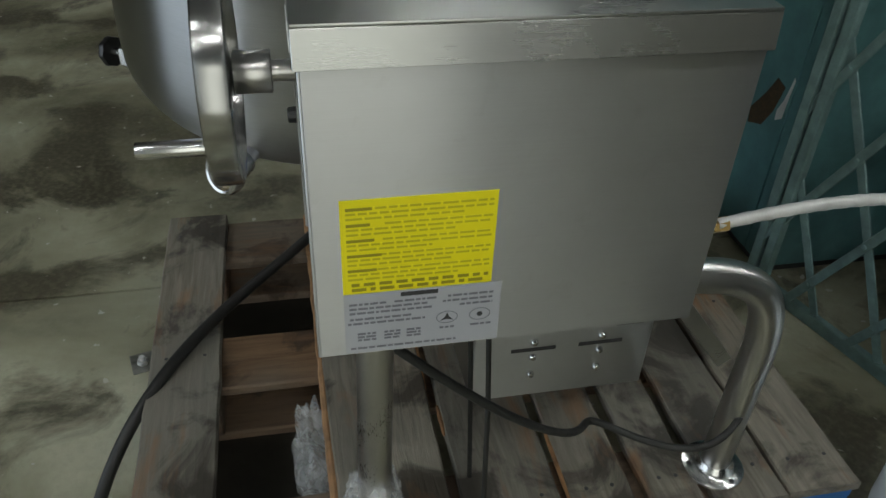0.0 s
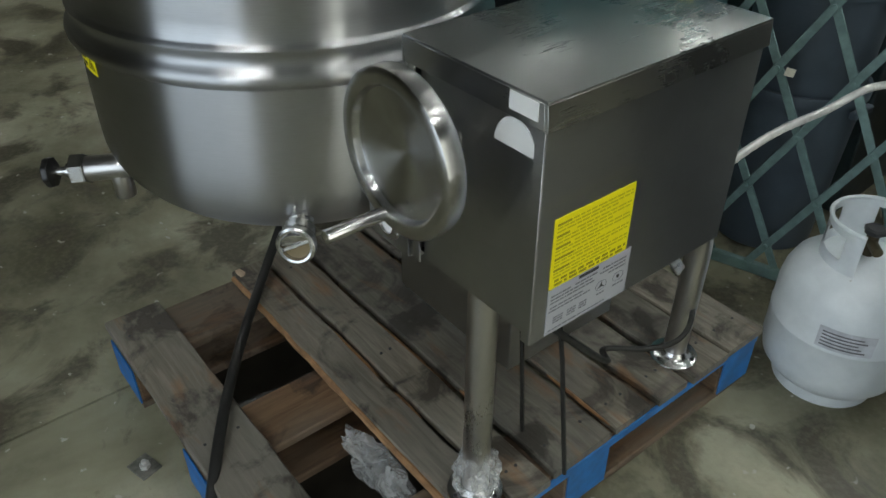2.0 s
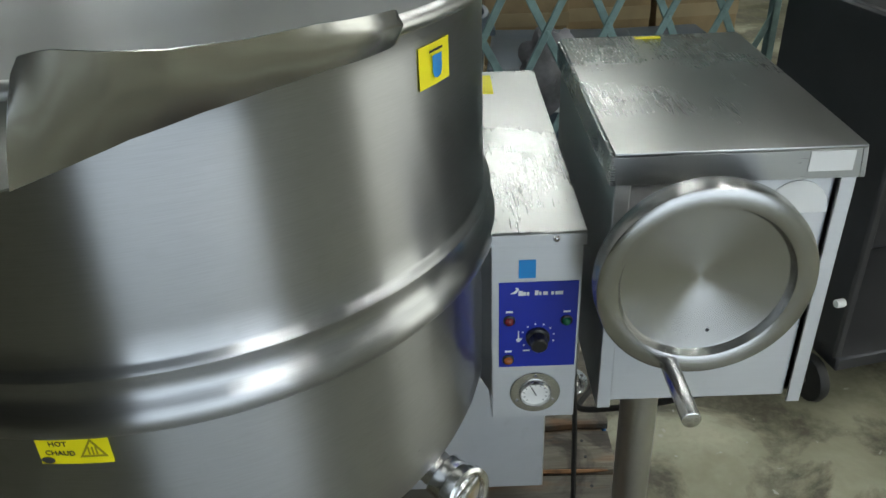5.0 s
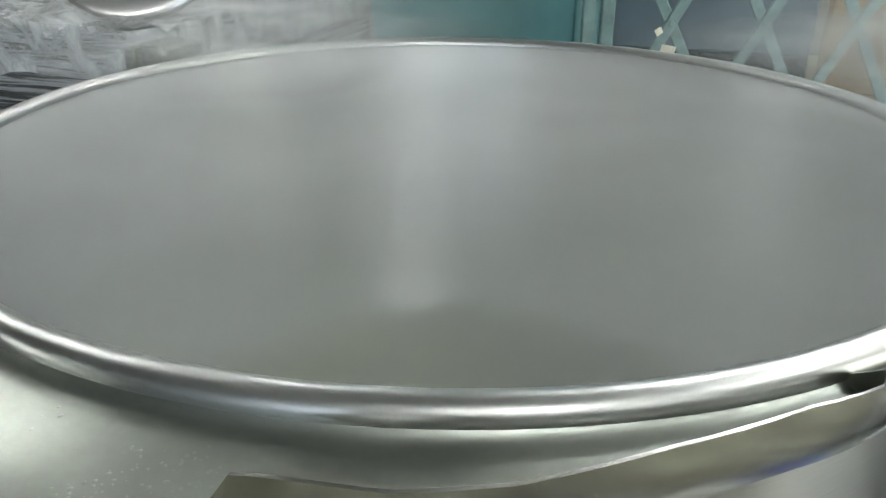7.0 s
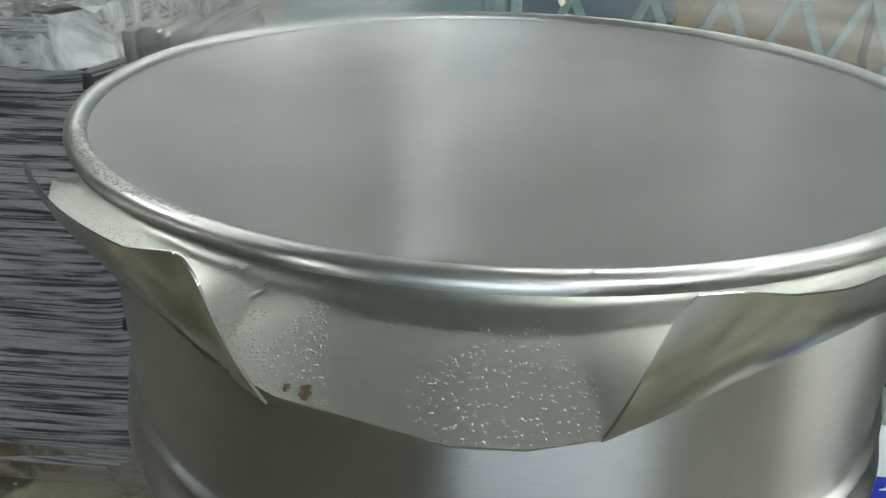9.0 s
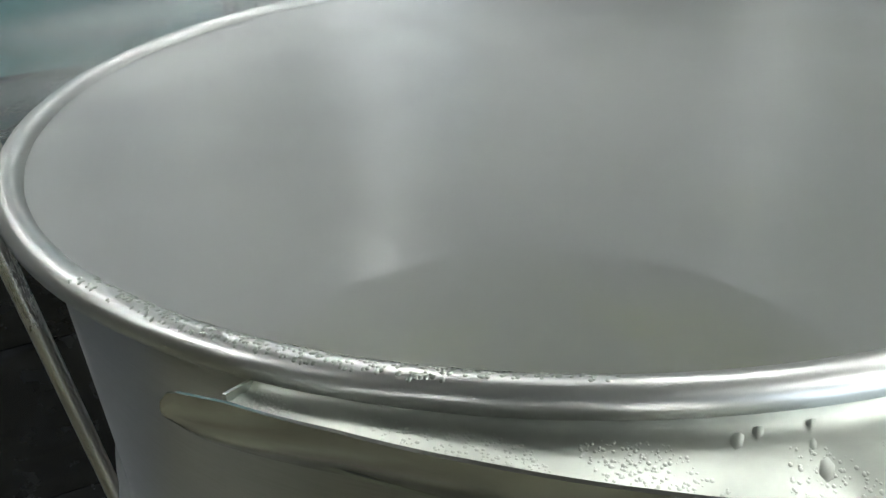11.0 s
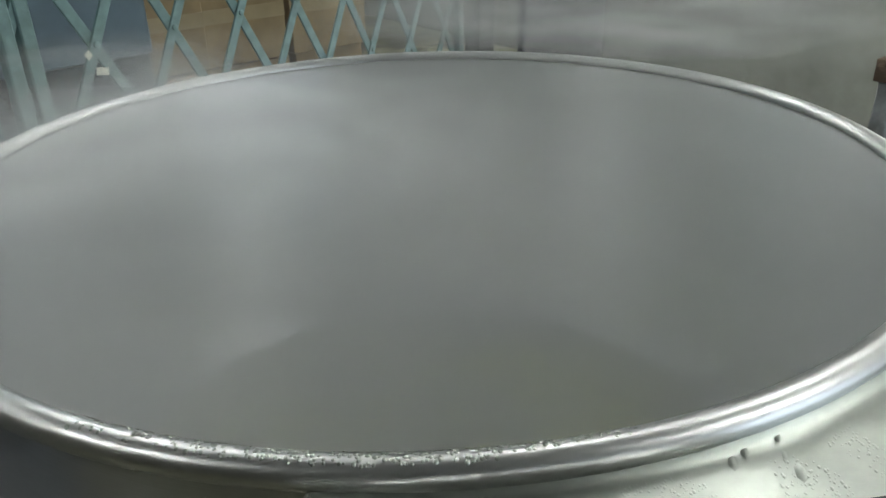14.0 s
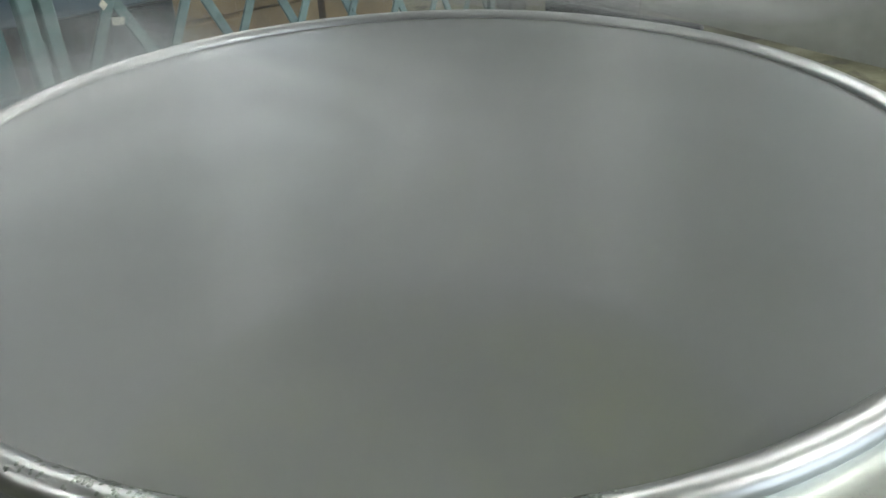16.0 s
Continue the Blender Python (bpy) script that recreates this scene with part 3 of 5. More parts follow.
def words(text, size, mat, parent, m, extrude=0.0002, align="LEFT", name="lettering"):
    """Flat lettering with the built-in font, as a mesh."""
    cu = bpy.data.curves.new("lettering", "FONT")
    cu.body, cu.size, cu.extrude, cu.align_x, cu.resolution_u = text, size, extrude, align, 2
    tmp = new("lettering_tmp", cu)
    dg = bpy.context.evaluated_depsgraph_get()
    mesh = bpy.data.meshes.new_from_object(tmp.evaluated_get(dg))
    bpy.data.objects.remove(tmp)
    mesh.materials.clear()
    mesh.materials.append(mat)
    ob = new(name, mesh)
    ob.parent = parent
    ob.matrix_local = m
    return ob


hot = wrap_sticker("warning_sticker", -95.4, -85.6, 0.875, 0.908, YELLOW, kettle, RB, 0.0, "yellow hot-surface warning sticker with a torn corner")


def on_round(az, z, r):
    a = radians(az)
    return Matrix.Translation((r * math.cos(a), r * math.sin(a), z)) @ Matrix.Rotation(a + math.pi / 2, 4, "Z") @ Matrix.Rotation(math.pi / 2, 4, "X")


words("HOT", 0.0072, INK, hot, on_round(-93.6, 0.8950, RB + 0.0022))
words("CHAUD", 0.0072, INK, hot, on_round(-94.4, 0.8855, RB + 0.0022))
tri = bmesh.new()
for s0, s1 in ((0.013, 0.0112),):
    outer = [(s0 * math.cos(a), s0 * math.sin(a), 0) for a in (math.pi / 2 + 2 * math.pi * k / 3 for k in range(3))]
    innr = [(s1 * 0.86 * math.cos(a), s1 * 0.86 * math.sin(a), 0) for a in (math.pi / 2 + 2 * math.pi * k / 3 for k in range(3))]
    top = [[(x, y, 0.0004) for x, y, _ in q] for q in (outer, innr)]
    rings(tri, [outer, top[0], top[1], innr, outer])
part("warning_sign", tri, DARK_YELLOW, hot, m=on_round(-87.9, 0.8895, RB + 0.0022), smooth=False)
for dx in (-0.003, 0, 0.003):
    part("heat_mark", box(dx - 0.0006, dx + 0.0006, -0.004, 0.004, 0, 0.0004), DARK_YELLOW, hot, m=on_round(-87.9, 0.8895, RB + 0.0022), smooth=False)
part("burnt_spot", lathe([(0.0, 0.0006), (0.004, 0.0006), (0.0045, 0.0)], 12), INK, hot, m=on_round(-94.3, 0.8795, RB + 0.0020) @ Matrix.Diagonal((1.3, 0.8, 1, 1)))

cup = wrap_sticker("notice_sticker", -34.6, -26.8, 1.1265, 1.1615, YELLOW, kettle, RB, 0.0, "yellow notice sticker with a blue cup sign")
cupb = bmesh.new()
cup_out = [(-0.010, 0.014), (-0.010, -0.006), (-0.007, -0.013), (0, -0.015), (0.007, -0.013), (0.010, -0.006), (0.010, 0.014)]
rings(cupb, [[(x, y, z) for x, y in cup_out] for z in (0, 0.0004)], cap0=True, cap1=True)
part("cup_sign", cupb, SKY_BLUE, cup, m=on_round(-30.6, 1.1425, RB + 0.0028) @ Matrix.Diagonal((0.72, 0.68, 1, 1)), smooth=False)
part("cup_bar", box(-0.016, 0.012, -0.0012, 0.0012, 0, 0.0004), INK, cup, m=on_round(-30.6, 1.1560, RB + 0.0028) @ Matrix.Diagonal((0.72, 0.8, 1, 1)), smooth=False)

# draw-off valve, low on the front
tap = thing("draw_off_valve", "stainless draw-off valve with a black hand knob low on the kettle", "valve")
ta, tb = Vector((-0.105, -0.262, 0.645)), Vector((-0.219, -0.416, 0.628))
td = (tb - ta).normalized()
part("valve_body", rod(ta, ta + td * 0.118, 0.024, 28, 0.002), TUBE_STEEL, tap)
part("weld_ring", rod(ta + td * 0.006, ta + td * 0.018, 0.029, 28, 0.004), TUBE_STEEL, tap)
nut = rod(ta + td * 0.118, ta + td * 0.146, 0.030, 6, 0.002)
part("hex_nut", nut, CHROME, tap, smooth=False)
part("stem", rod(ta + td * 0.146, ta + td * 0.182, 0.008, 16), CHROME, tap)
part("thread_collar", rod(ta + td * 0.146, ta + td * 0.156, 0.014, 16), CHROME, tap)
kn = lathe([(0.0, 0.016), (0.012, 0.015), (0.018, 0.011), (0.027, 0.009), (0.0285, 0.004), (0.027, -0.002), (0.016, -0.005), (0.0, -0.006)], 40,
           wobble=lambda r, z, a: (r * (1 + (0.04 * math.cos(8 * a) if r > 0.02 else 0)), z))
part("hand_knob", kn, BLACK_PLASTIC, tap, "black ribbed plastic knob", m=axis(ta + td * 0.186, td))
so = ta + td * 0.060
part("spout_tube", rod(so, so + Vector((0, 0, -0.062)), 0.019, 24, 0.001), TUBE_STEEL, tap)
part("spout_bore", rod(so + Vector((0, 0, -0.0615)), so + Vector((0, 0, -0.0625)), 0.016, 24), DARK_METAL, tap)

# sight fitting under the round bottom
sight = thing("sight_glass", "chrome screw-in sight glass on a short steel neck", "sight glass")
sa, sb = Vector((0.222, -0.118, 0.695)), Vector((0.322, -0.198, 0.652))
sd = (sb - sa).normalized()
part("neck", rod(sa, sa + sd * 0.085, 0.021, 24, 0.002), TUBE_STEEL, sight)
part("collar", rod(sa + sd * 0.085, sa + sd * 0.122, 0.0265, 28, 0.003), CHROME, sight)
SG = axis(sa + sd * 0.118, (0.62, -0.66, 0.16))
part("bezel", lathe([(0.020, -0.010), (0.029, -0.010), (0.0315, -0.004), (0.0325, 0.004), (0.0315, 0.011), (0.0275, 0.013), (0.024, 0.012), (0.0225, 0.006), (0.020, 0.0), (0.020, -0.010)], 40), CHROME, sight, m=SG)
part("lens", rod((0, 0, 0.001), (0, 0, 0.005), 0.0226, 28), plain("amber_glass", (0.20, 0.16, 0.09), 0.08), sight, m=SG)
part("bar", box(-0.022, 0.022, -0.003, 0.003, 0.0055, 0.009, 0.001), CHROME, sight, m=SG @ Matrix.Rotation(radians(25), 4, "Z"))

# ---------- console beside the kettle ----------
XL, XR, YF, YB, ZB, ZT = 0.476, 0.722, -0.087, 0.307, 0.681, 1.020
console = thing("control_console", "brushed stainless steel console box on tubular legs", "console")
part("side_panel", box(XR - 0.004, XR, YF + 0.002, YB, ZB, ZT - 0.030, 0.001), PANEL_STEEL, console, "brushed side panel with faint scuffs")
part("side_panel", box(XL, XL + 0.004, YF + 0.002, YB, ZB, ZT - 0.030, 0.001), PANEL_STEEL, console)
part("back_panel", box(XL + 0.004, XR - 0.004, YB - 0.004, YB, ZB, ZT - 0.030), PANEL_STEEL, console)
far_origin(part("front_panel", box(XL + 0.018, XR - 0.018, YF + 0.008, YF + 0.012, ZB + 0.006, ZT - 0.030), PANEL_STEEL, console))
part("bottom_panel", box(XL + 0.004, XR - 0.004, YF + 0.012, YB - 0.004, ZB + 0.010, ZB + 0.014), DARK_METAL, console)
for fx0, fx1 in ((XL, XL + 0.0165), (XR - 0.0165, XR)):
    far_origin(part("front_flange", box(fx0, fx1, YF, YF + 0.003, ZB, ZT - 0.032, 0.001), PANEL_STEEL, console))
lid = bmesh.new()
box(XL - 0.003, XR + 0.003, YF - 0.003, YB + 0.003, ZT - 0.004, ZT, 0.0018, lid, 2)
part("lid", lid, TOP_STEEL, console, "smudged stainless top")
for bx in ((XL - 0.006, XL - 0.0005, YF - 0.003, YB + 0.003), (XR + 0.0005, XR + 0.006, YF - 0.003, YB + 0.003), (XL - 0.0005, XR + 0.0005, YF - 0.003, YF - 0.0005), (XL - 0.0005, XR + 0.0005, YB + 0.0005, YB + 0.003)):
    apron_mesh = box(*bx, ZT - 0.036, ZT - 0.0035, 0.0006)
    for v in apron_mesh.verts:
        if v.co.z > ZT - 0.02 and bx[1] > XR:
            v.co.x -= 0.003
    apron = part("lid_apron", apron_mesh, APRON_STEEL, console)
    if bx[3] < YF:
        far_origin(apron)
# stickers on the console
part("sticker", box(0.668, 0.713, YF - 0.0042, YF - 0.0032, 0.993, 1.015, 0.0003), WHITE_STICKER, console, "small white printed sticker")
half = bmesh.new()
hp = [(0.034 * math.cos(a), 0.038 * math.sin(a)) for a in (math.pi * k / 18 for k in range(19))]
rings(half, [[(0.669 + x, y, 0.940 + z) for x, z in hp] for y in (YF + 0.0066, YF + 0.0078)], cap0=True, cap1=True)
part("half_round_sticker", half, WHITE_STICKER, console, "half-round white sticker", smooth=False)
yl = part("instruction_label", box(XR + 0.0002, XR + 0.0010, -0.060, 0.082, 0.759, 0.863, 0.0002), YELLOW, console, "bright yellow instruction label with unreadable print", smooth=False)
rng = random.Random(4)
z = 0.855
for para in range(5):
    part("heading_bar", box(XR + 0.0011, XR + 0.0015, -0.055, -0.035 + rng.uniform(0, 0.014), z - 0.0030, z), DARK_YELLOW, yl, smooth=False)
    for ln in range(3):
        y = -0.055 if ln else -0.030 + rng.uniform(0, 0.01)
        end = 0.076 if ln < 2 else rng.uniform(0.02, 0.06)
        while y < end:
            wdt = min(rng.uniform(0.006, 0.016), end - y + 0.002)
            part("text_bar", box(XR + 0.0011, XR + 0.0014, y, y + wdt, z - ln * 0.0052 - 0.0023, z - ln * 0.0052), plain("pale_print", (0.55, 0.48, 0.008), 0.5) if "pale_print" not in bpy.data.materials else bpy.data.materials["pale_print"], yl, smooth=False)
            y += wdt + 0.0022
    z -= 0.0168
for zz in (0.7715, 0.7655):
    y = -0.052
    while y < 0.074:
        wdt = rng.uniform(0.004, 0.014)
        part("text_bar", box(XR + 0.0011, XR + 0.0014, y, min(0.078, y + wdt), zz - 0.0035, zz), DARK_YELLOW, yl, smooth=False)
        y += wdt + 0.004
pl = part("rating_plate", box(XR + 0.0002, XR + 0.0012, -0.060, 0.093, 0.684, 0.7585, 0.0002), LABEL_GREY, console, "silver rating plate with fine print", smooth=False)
GREYINK = plain("grey_print", (0.16, 0.16, 0.18), 0.6)
part("brand_bar", box(XR + 0.0013, XR + 0.0016, -0.006, 0.030, 0.7515, 0.7565), INK, pl, smooth=False)
for zz, y0, y1 in ((0.746, -0.055, -0.02), (0.746, -0.012, 0.03), (0.7465, 0.04, 0.085), (0.7405, -0.055, 0.02), (0.7405, 0.035, 0.085), (0.735, -0.055, 0.025), (0.7345, 0.052, 0.085),
                   (0.7275, -0.055, 0.005), (0.722, -0.057, 0.018), (0.7005, -0.048, -0.030), (0.7045, -0.048, -0.030), (0.7085, -0.048, -0.030), (0.7005, -0.022, -0.006), (0.7045, -0.022, -0.006), (0.7085, -0.022, -0.006),
                   (0.7005, 0.0, 0.014), (0.7045, 0.0, 0.014), (0.7085, 0.0, 0.014), (0.690, -0.055, 0.05), (0.7065, 0.033, 0.048), (0.7065, 0.064, 0.085)):
    y = y0
    while y < y1:
        wdt = rng.uniform(0.003, 0.010)
        part("text_bar", box(XR + 0.0013, XR + 0.0016, y, min(y1, y + wdt), zz - 0.0012, zz + 0.0012), GREYINK, pl, smooth=False)
        y += wdt + 0.0015
for cy in (0.040, 0.073):
    ring_b = bmesh.new()
    rings(ring_b, [[(XR + zz, cy + r * math.cos(a), 0.7195 + r * 0.72 * math.sin(a)) for a in (2 * math.pi * k / 24 for k in range(24))] for r, zz in ((0.0108, 0.0013), (0.0108, 0.0016), (0.0100, 0.0016), (0.0100, 0.0013))])
    part("seal_ring", ring_b, GREYINK, pl, smooth=False)
fl = bmesh.new()
rings(fl, [[(XR + zz, 0.040 + y, 0.7195 + q) for y, q in ((-0.0065, -0.004), (-0.002, 0.0005), (0, 0.006), (0.002, 0.0005), (0.0065, -0.004), (0, -0.0025))] for zz in (0.0013, 0.0016)], cap0=True, cap1=True)
part("seal_mark", fl, INK, pl, smooth=False)
part("seal_mark", rod((XR + 0.0013, 0.073, 0.7195), (XR + 0.0016, 0.073, 0.7195), 0.003, 10), INK, pl, smooth=False)
# bits of yellow tape on the tops
part("yellow_tape", box(0.576, 0.612, 0.290, 0.300, ZT + 0.0004, ZT + 0.0012), YELLOW, console, "scrap of yellow tape", smooth=False)

# hand wheel
wp = [(0.0, -0.002), (0.020, 0.001), (0.050, 0.0055), (0.078, 0.0095), (0.083, 0.0105), (0.0845, 0.0125), (0.087, 0.019), (0.0905, 0.0205), (0.104, 0.0205), (0.1075, 0.0185), (0.1085, 0.015), (0.1085, -0.003),
      (0.107, -0.0065), (0.104, -0.0075), (0.1025, -0.005), (0.1025, 0.012), (0.094, 0.0165), (0.080, 0.006), (0.05, 0.001), (0.0, -0.006)]
wheel = part("hand_wheel", lathe(wp, 96), WHEEL_STEEL, console, "dished stainless tilting hand wheel", m=Matrix.Translation((0.555, -0.150, 0.911)) @ Matrix.Rotation(math.pi / 2, 4, "X"))
part("hub", rod((0, 0, -0.006), (0, 0, -0.042), 0.021, 28, 0.0015), TUBE_STEEL, wheel)
part("shaft", rod((0, 0, -0.042), (0, 0, -0.073), 0.0105, 20), TUBE_STEEL, wheel)
part("handle", rod((-0.027, -0.094, 0.012), (-0.027, -0.094, 0.105), 0.0095, 24, 0.0015), CHROME, wheel, "bright bar handle")
part("drilled_mark", rod((0.012, -0.062, 0.0060), (0.012, -0.062, 0.0078), 0.002, 10), DARK_METAL, wheel)
part("shaft_nut", lathe([(0.011, 0), (0.016, 0), (0.017, 0.003), (0.015, 0.006), (0.011, 0.006)], 20), CHROME, console, m=axis((0.555, YF + 0.007, 0.911), (0, -1, 0)))

# narrow control arm between console and kettle
AX0, AX1, AY, AYB, AZ0, AZ1 = 0.349, 0.451, -0.077, 0.450, 0.662, 0.928
arm = thing("control_arm_box", "narrow stainless control box with a blue panel and gauge", "control box")
far_origin(part("front_plate", box(AX0 + 0.001, AX1 - 0.001, AY, AY + 0.003, AZ0, AZ1 - 0.014, 0.0006), PANEL_STEEL, arm))
part("right_side", box(AX1 - 0.003, AX1, AY + 0.004, AYB, AZ0, AZ1 - 0.003), PANEL_STEEL, arm)
part("left_side", box(AX0, AX0 + 0.003, AY + 0.004, AYB, AZ0, AZ1 - 0.003), PANEL_STEEL, arm)
part("bottom_plate", box(AX0 + 0.003, AX1 - 0.003, AY + 0.003, AYB, AZ0, AZ0 + 0.003), PANEL_STEEL, arm)
part("back_plate", box(AX0 + 0.003, AX1 - 0.003, AYB - 0.003, AYB, AZ0 + 0.003, AZ1 - 0.003), PANEL_STEEL, arm)
part("cover", box(AX0 - 0.002, AX1 + 0.002, AY - 0.003, AYB + 0.002, AZ1 - 0.003, AZ1, 0.0012), TOP_STEEL, arm, "smudged stainless cover")
far_origin(part("cover_lip", box(AX0 - 0.002, AX1 + 0.002, AY - 0.003, AY - 0.0008, AZ1 - 0.018, AZ1 - 0.003, 0.0006), PANEL_STEEL, arm))
part("cover_screw", lathe([(0.0, 0.0030), (0.002, 0.0028), (0.0036, 0.0015), (0.0042, 0.0)], 16), CHROME, arm, m=axis((0.420, AY - 0.003, 0.919), (0, -1, 0)))
part("yellow_tape", box(0.354, 0.380, 0.345, 0.430, AZ1 + 0.0003, AZ1 + 0.001), YELLOW, arm, smooth=False)
# gusset towards the kettle
gus = bmesh.new()
rings(gus, [[(AX0 + 0.0005, y, z) for y, z in ((AY, 0.915), (AY, 0.70), (0.02, 0.665), (0.16, 0.665), (0.16, 0.915))], [(AX0 - 0.012, y, z) for y, z in ((AY + 0.02, 0.90), (AY + 0.02, 0.71), (0.03, 0.68), (0.16, 0.68), (0.16, 0.90))]], cap0=True, cap1=True)
part("trunnion_cheek", gus, PANEL_STEEL, arm, smooth=False)
bp = part("blue_panel", box(0.358, 0.4475, AY - 0.0012, AY - 0.0002, 0.743, 0.863, 0.0003), BLUE_PANEL, arm, "deep blue printed control panel", smooth=False)
part("blue_sticker", box(0.380, 0.399, AY - 0.001, AY - 0.0002, 0.868, 0.892, 0.0002), SKY_BLUE, arm, smooth=False)
YP = AY - 0.0013
FACE = Matrix.Rotation(math.pi / 2, 4, "X")
for k in range(12):
    part("logo_bar", box(0, 0.0052 - 0.0012 * (k % 3), 0, 0.0062 if k in (0, 4, 11) else 0.0045, 0, 0.0003), WHITE_STICKER, bp, m=Matrix.Translation((0.380 + 0.0046 * k, YP, 0.8455)) @ FACE, smooth=False) if k % 2 == 0 or k in (1, 5, 9) else None
sw = bmesh.new()
tube(spline([(0.371, YP, 0.848), (0.376, YP, 0.850), (0.379, YP, 0.854), (0.3765, YP, 0.8555)], 5), lambda u: 0.0006 + 0.0010 * math.sin(math.pi * u), 6, sw)
part("logo_swoosh", sw, WHITE_STICKER, bp)


def pilot(x, z, mat, name):
    p = part(name, lathe([(0.0, 0.0065), (0.003, 0.006), (0.005, 0.004), (0.0055, 0.0)], 20), mat, bp, m=axis((x, YP, z), (0, -1, 0)))
    part("bezel", lathe([(0.0055, 0.0), (0.0072, 0.0), (0.0068, 0.002), (0.0055, 0.0025)], 20), BLACK_PLASTIC, p)
    part("caption_bar", box(x - 0.004, x + 0.004, YP - 0.0004, YP, z + 0.011, z + 0.0135), WHITE_STICKER, bp, smooth=False)


pilot(0.370, 0.811, RED, "red_lamp")
pilot(0.4355, 0.8095, GREEN, "green_lamp")
pilot(0.369, 0.7545, AMBER, "amber_lamp")
kb = lathe([(0.0, 0.019), (0.008, 0.019), (0.0095, 0.0175), (0.0105, 0.006), (0.0135, 0.004), (0.0140, 0.0)], 36, wobble=lambda r, z, a: (r * (1 + (0.035 * math.cos(14 * a) if 0.008 < r < 0.012 else 0)), z))
part("dial_knob", kb, BLACK_PLASTIC, bp, m=axis((0.403, YP, 0.7865), (0, -1, 0)))
for k in range(9):
    a = radians(215 - 29 * k)
    part("dial_mark", rod((0.403 + 0.019 * math.cos(a), YP, 0.7865 + 0.019 * math.sin(a)), (0.403 + 0.019 * math.cos(a), YP - 0.0004, 0.7865 + 0.019 * math.sin(a)), 0.0012, 8), WHITE_STICKER, bp, smooth=False)
part("heat_symbol", box(0.380, 0.3815, YP - 0.0004, YP, 0.785, 0.796), WHITE_STICKER, bp, smooth=False)
part("heat_symbol", rod((0.3808, YP, 0.783), (0.3808, YP - 0.0004, 0.783), 0.0028, 12), WHITE_STICKER, bp, smooth=False)
part("caption_bar", box(0.386, 0.394, YP - 0.0004, YP, 0.7665, 0.7685), WHITE_STICKER, bp, smooth=False)
gauge = thing("pressure_gauge", "round steel-flanged pressure gauge with a white dial", "gauge", axis((0.402, AY, 0.702), (0, -1, 0)))
part("flange", lathe([(0.017, 0.0), (0.0300, 0.0), (0.0308, 0.0008), (0.0302, 0.0018), (0.020, 0.0020), (0.0190, 0.006), (0.0178, 0.0075), (0.0170, 0.006), (0.0165, 0.001)], 48), CHROME, gauge)
part("dial", rod((0, 0, 0.0005), (0, 0, 0.0035), 0.0168, 32), DIAL, gauge)
part("needle", box(-0.0007, 0.0007, -0.003, 0.011, 0.0036, 0.0042), INK, gauge, m=Matrix.Rotation(radians(25), 4, "Z"), smooth=False)
for k in range(11):
    a = radians(225 - 27 * k)
    part("tick", box(-0.0004, 0.0004, 0.0125, 0.0150, 0.0036, 0.0040), INK, gauge, m=Matrix.Rotation(a - math.pi / 2, 4, "Z"), smooth=False)
for k in range(3):
    a = radians(90 + 120 * k)
    part("screw", lathe([(0.0, 0.002), (0.002, 0.0016), (0.0026, 0.0)], 12), CHROME, gauge, m=Matrix.Translation((0.025 * math.cos(a), 0.025 * math.sin(a), 0.0019)))

# lower housing behind
low = thing("lower_housing", "stainless housing box under the control arm", "housing")
far_origin(part("housing_shell", box(0.10, 0.450, 0.150, 0.440, 0.285, 0.6615, 0.002), PANEL_STEEL, low))
for y in (0.245, 0.355):
    part("slot_plate", box(0.4502, 0.4512, y - 0.036, y + 0.036, 0.384, 0.391), DARK_METAL, low, smooth=False)
    for z in (0.403, 0.372, 0.335):
        part("bolt", lathe([(0.0, 0.007), (0.004, 0.006), (0.006, 0.003), (0.0065, 0.0)], 12), CHROME, low, m=axis((0.4505, y, z), (1, 0, 0)))
part("corner_screw", lathe([(0.0, 0.003), (0.003, 0.002), (0.0035, 0.0)], 12), CHROME, low, m=axis((0.44, 0.1495, 0.63), (0, -1, 0)))


# legs
def flange_foot(parent, x, y, z):
    f = part("foot_flange", lathe([(0.0, 0.0), (0.050, 0.0), (0.0515, 0.002), (0.0505, 0.005), (0.036, 0.008), (0.030, 0.013), (0.0255, 0.022), (0.0, 0.022)], 40), CHROME, parent, m=Matrix.Translation((x, y, z)))
    for k in range(3):
        a = radians(20 + 120 * k)
        part("foot_hole", rod((0.041 * math.cos(a), 0.041 * math.sin(a), 0.004), (0.041 * math.cos(a), 0.041 * math.sin(a), 0.0078), 0.0042, 12), DARK_METAL, f)
    return f


ZD = 0.168
leg1 = thing("support_leg", "upright stainless tube leg with a wrapped round foot", "leg")
part("leg_tube", rod((0.553, -0.018, ZD + 0.01), (0.550, -0.010, ZB + 0.008), 0.0245, 28), TUBE_STEEL, leg1)
flange_foot(leg1, 0.553, -0.018, ZD)
leg2 = thing("support_leg", "bent stainless tube leg with a round flange foot", "leg")
part("leg_tube", tube(spline([(0.552, 0.552, ZD + 0.01), (0.555, 0.553, 0.35), (0.556, 0.552, 0.47), (0.556, 0.530, 0.545), (0.556, 0.475, 0.585), (0.556, 0.40, 0.598), (0.556, 0.31, 0.600)], 6), 0.0245, 24), TUBE_STEEL, leg2)
flange_foot(leg2, 0.552, 0.552, ZD)
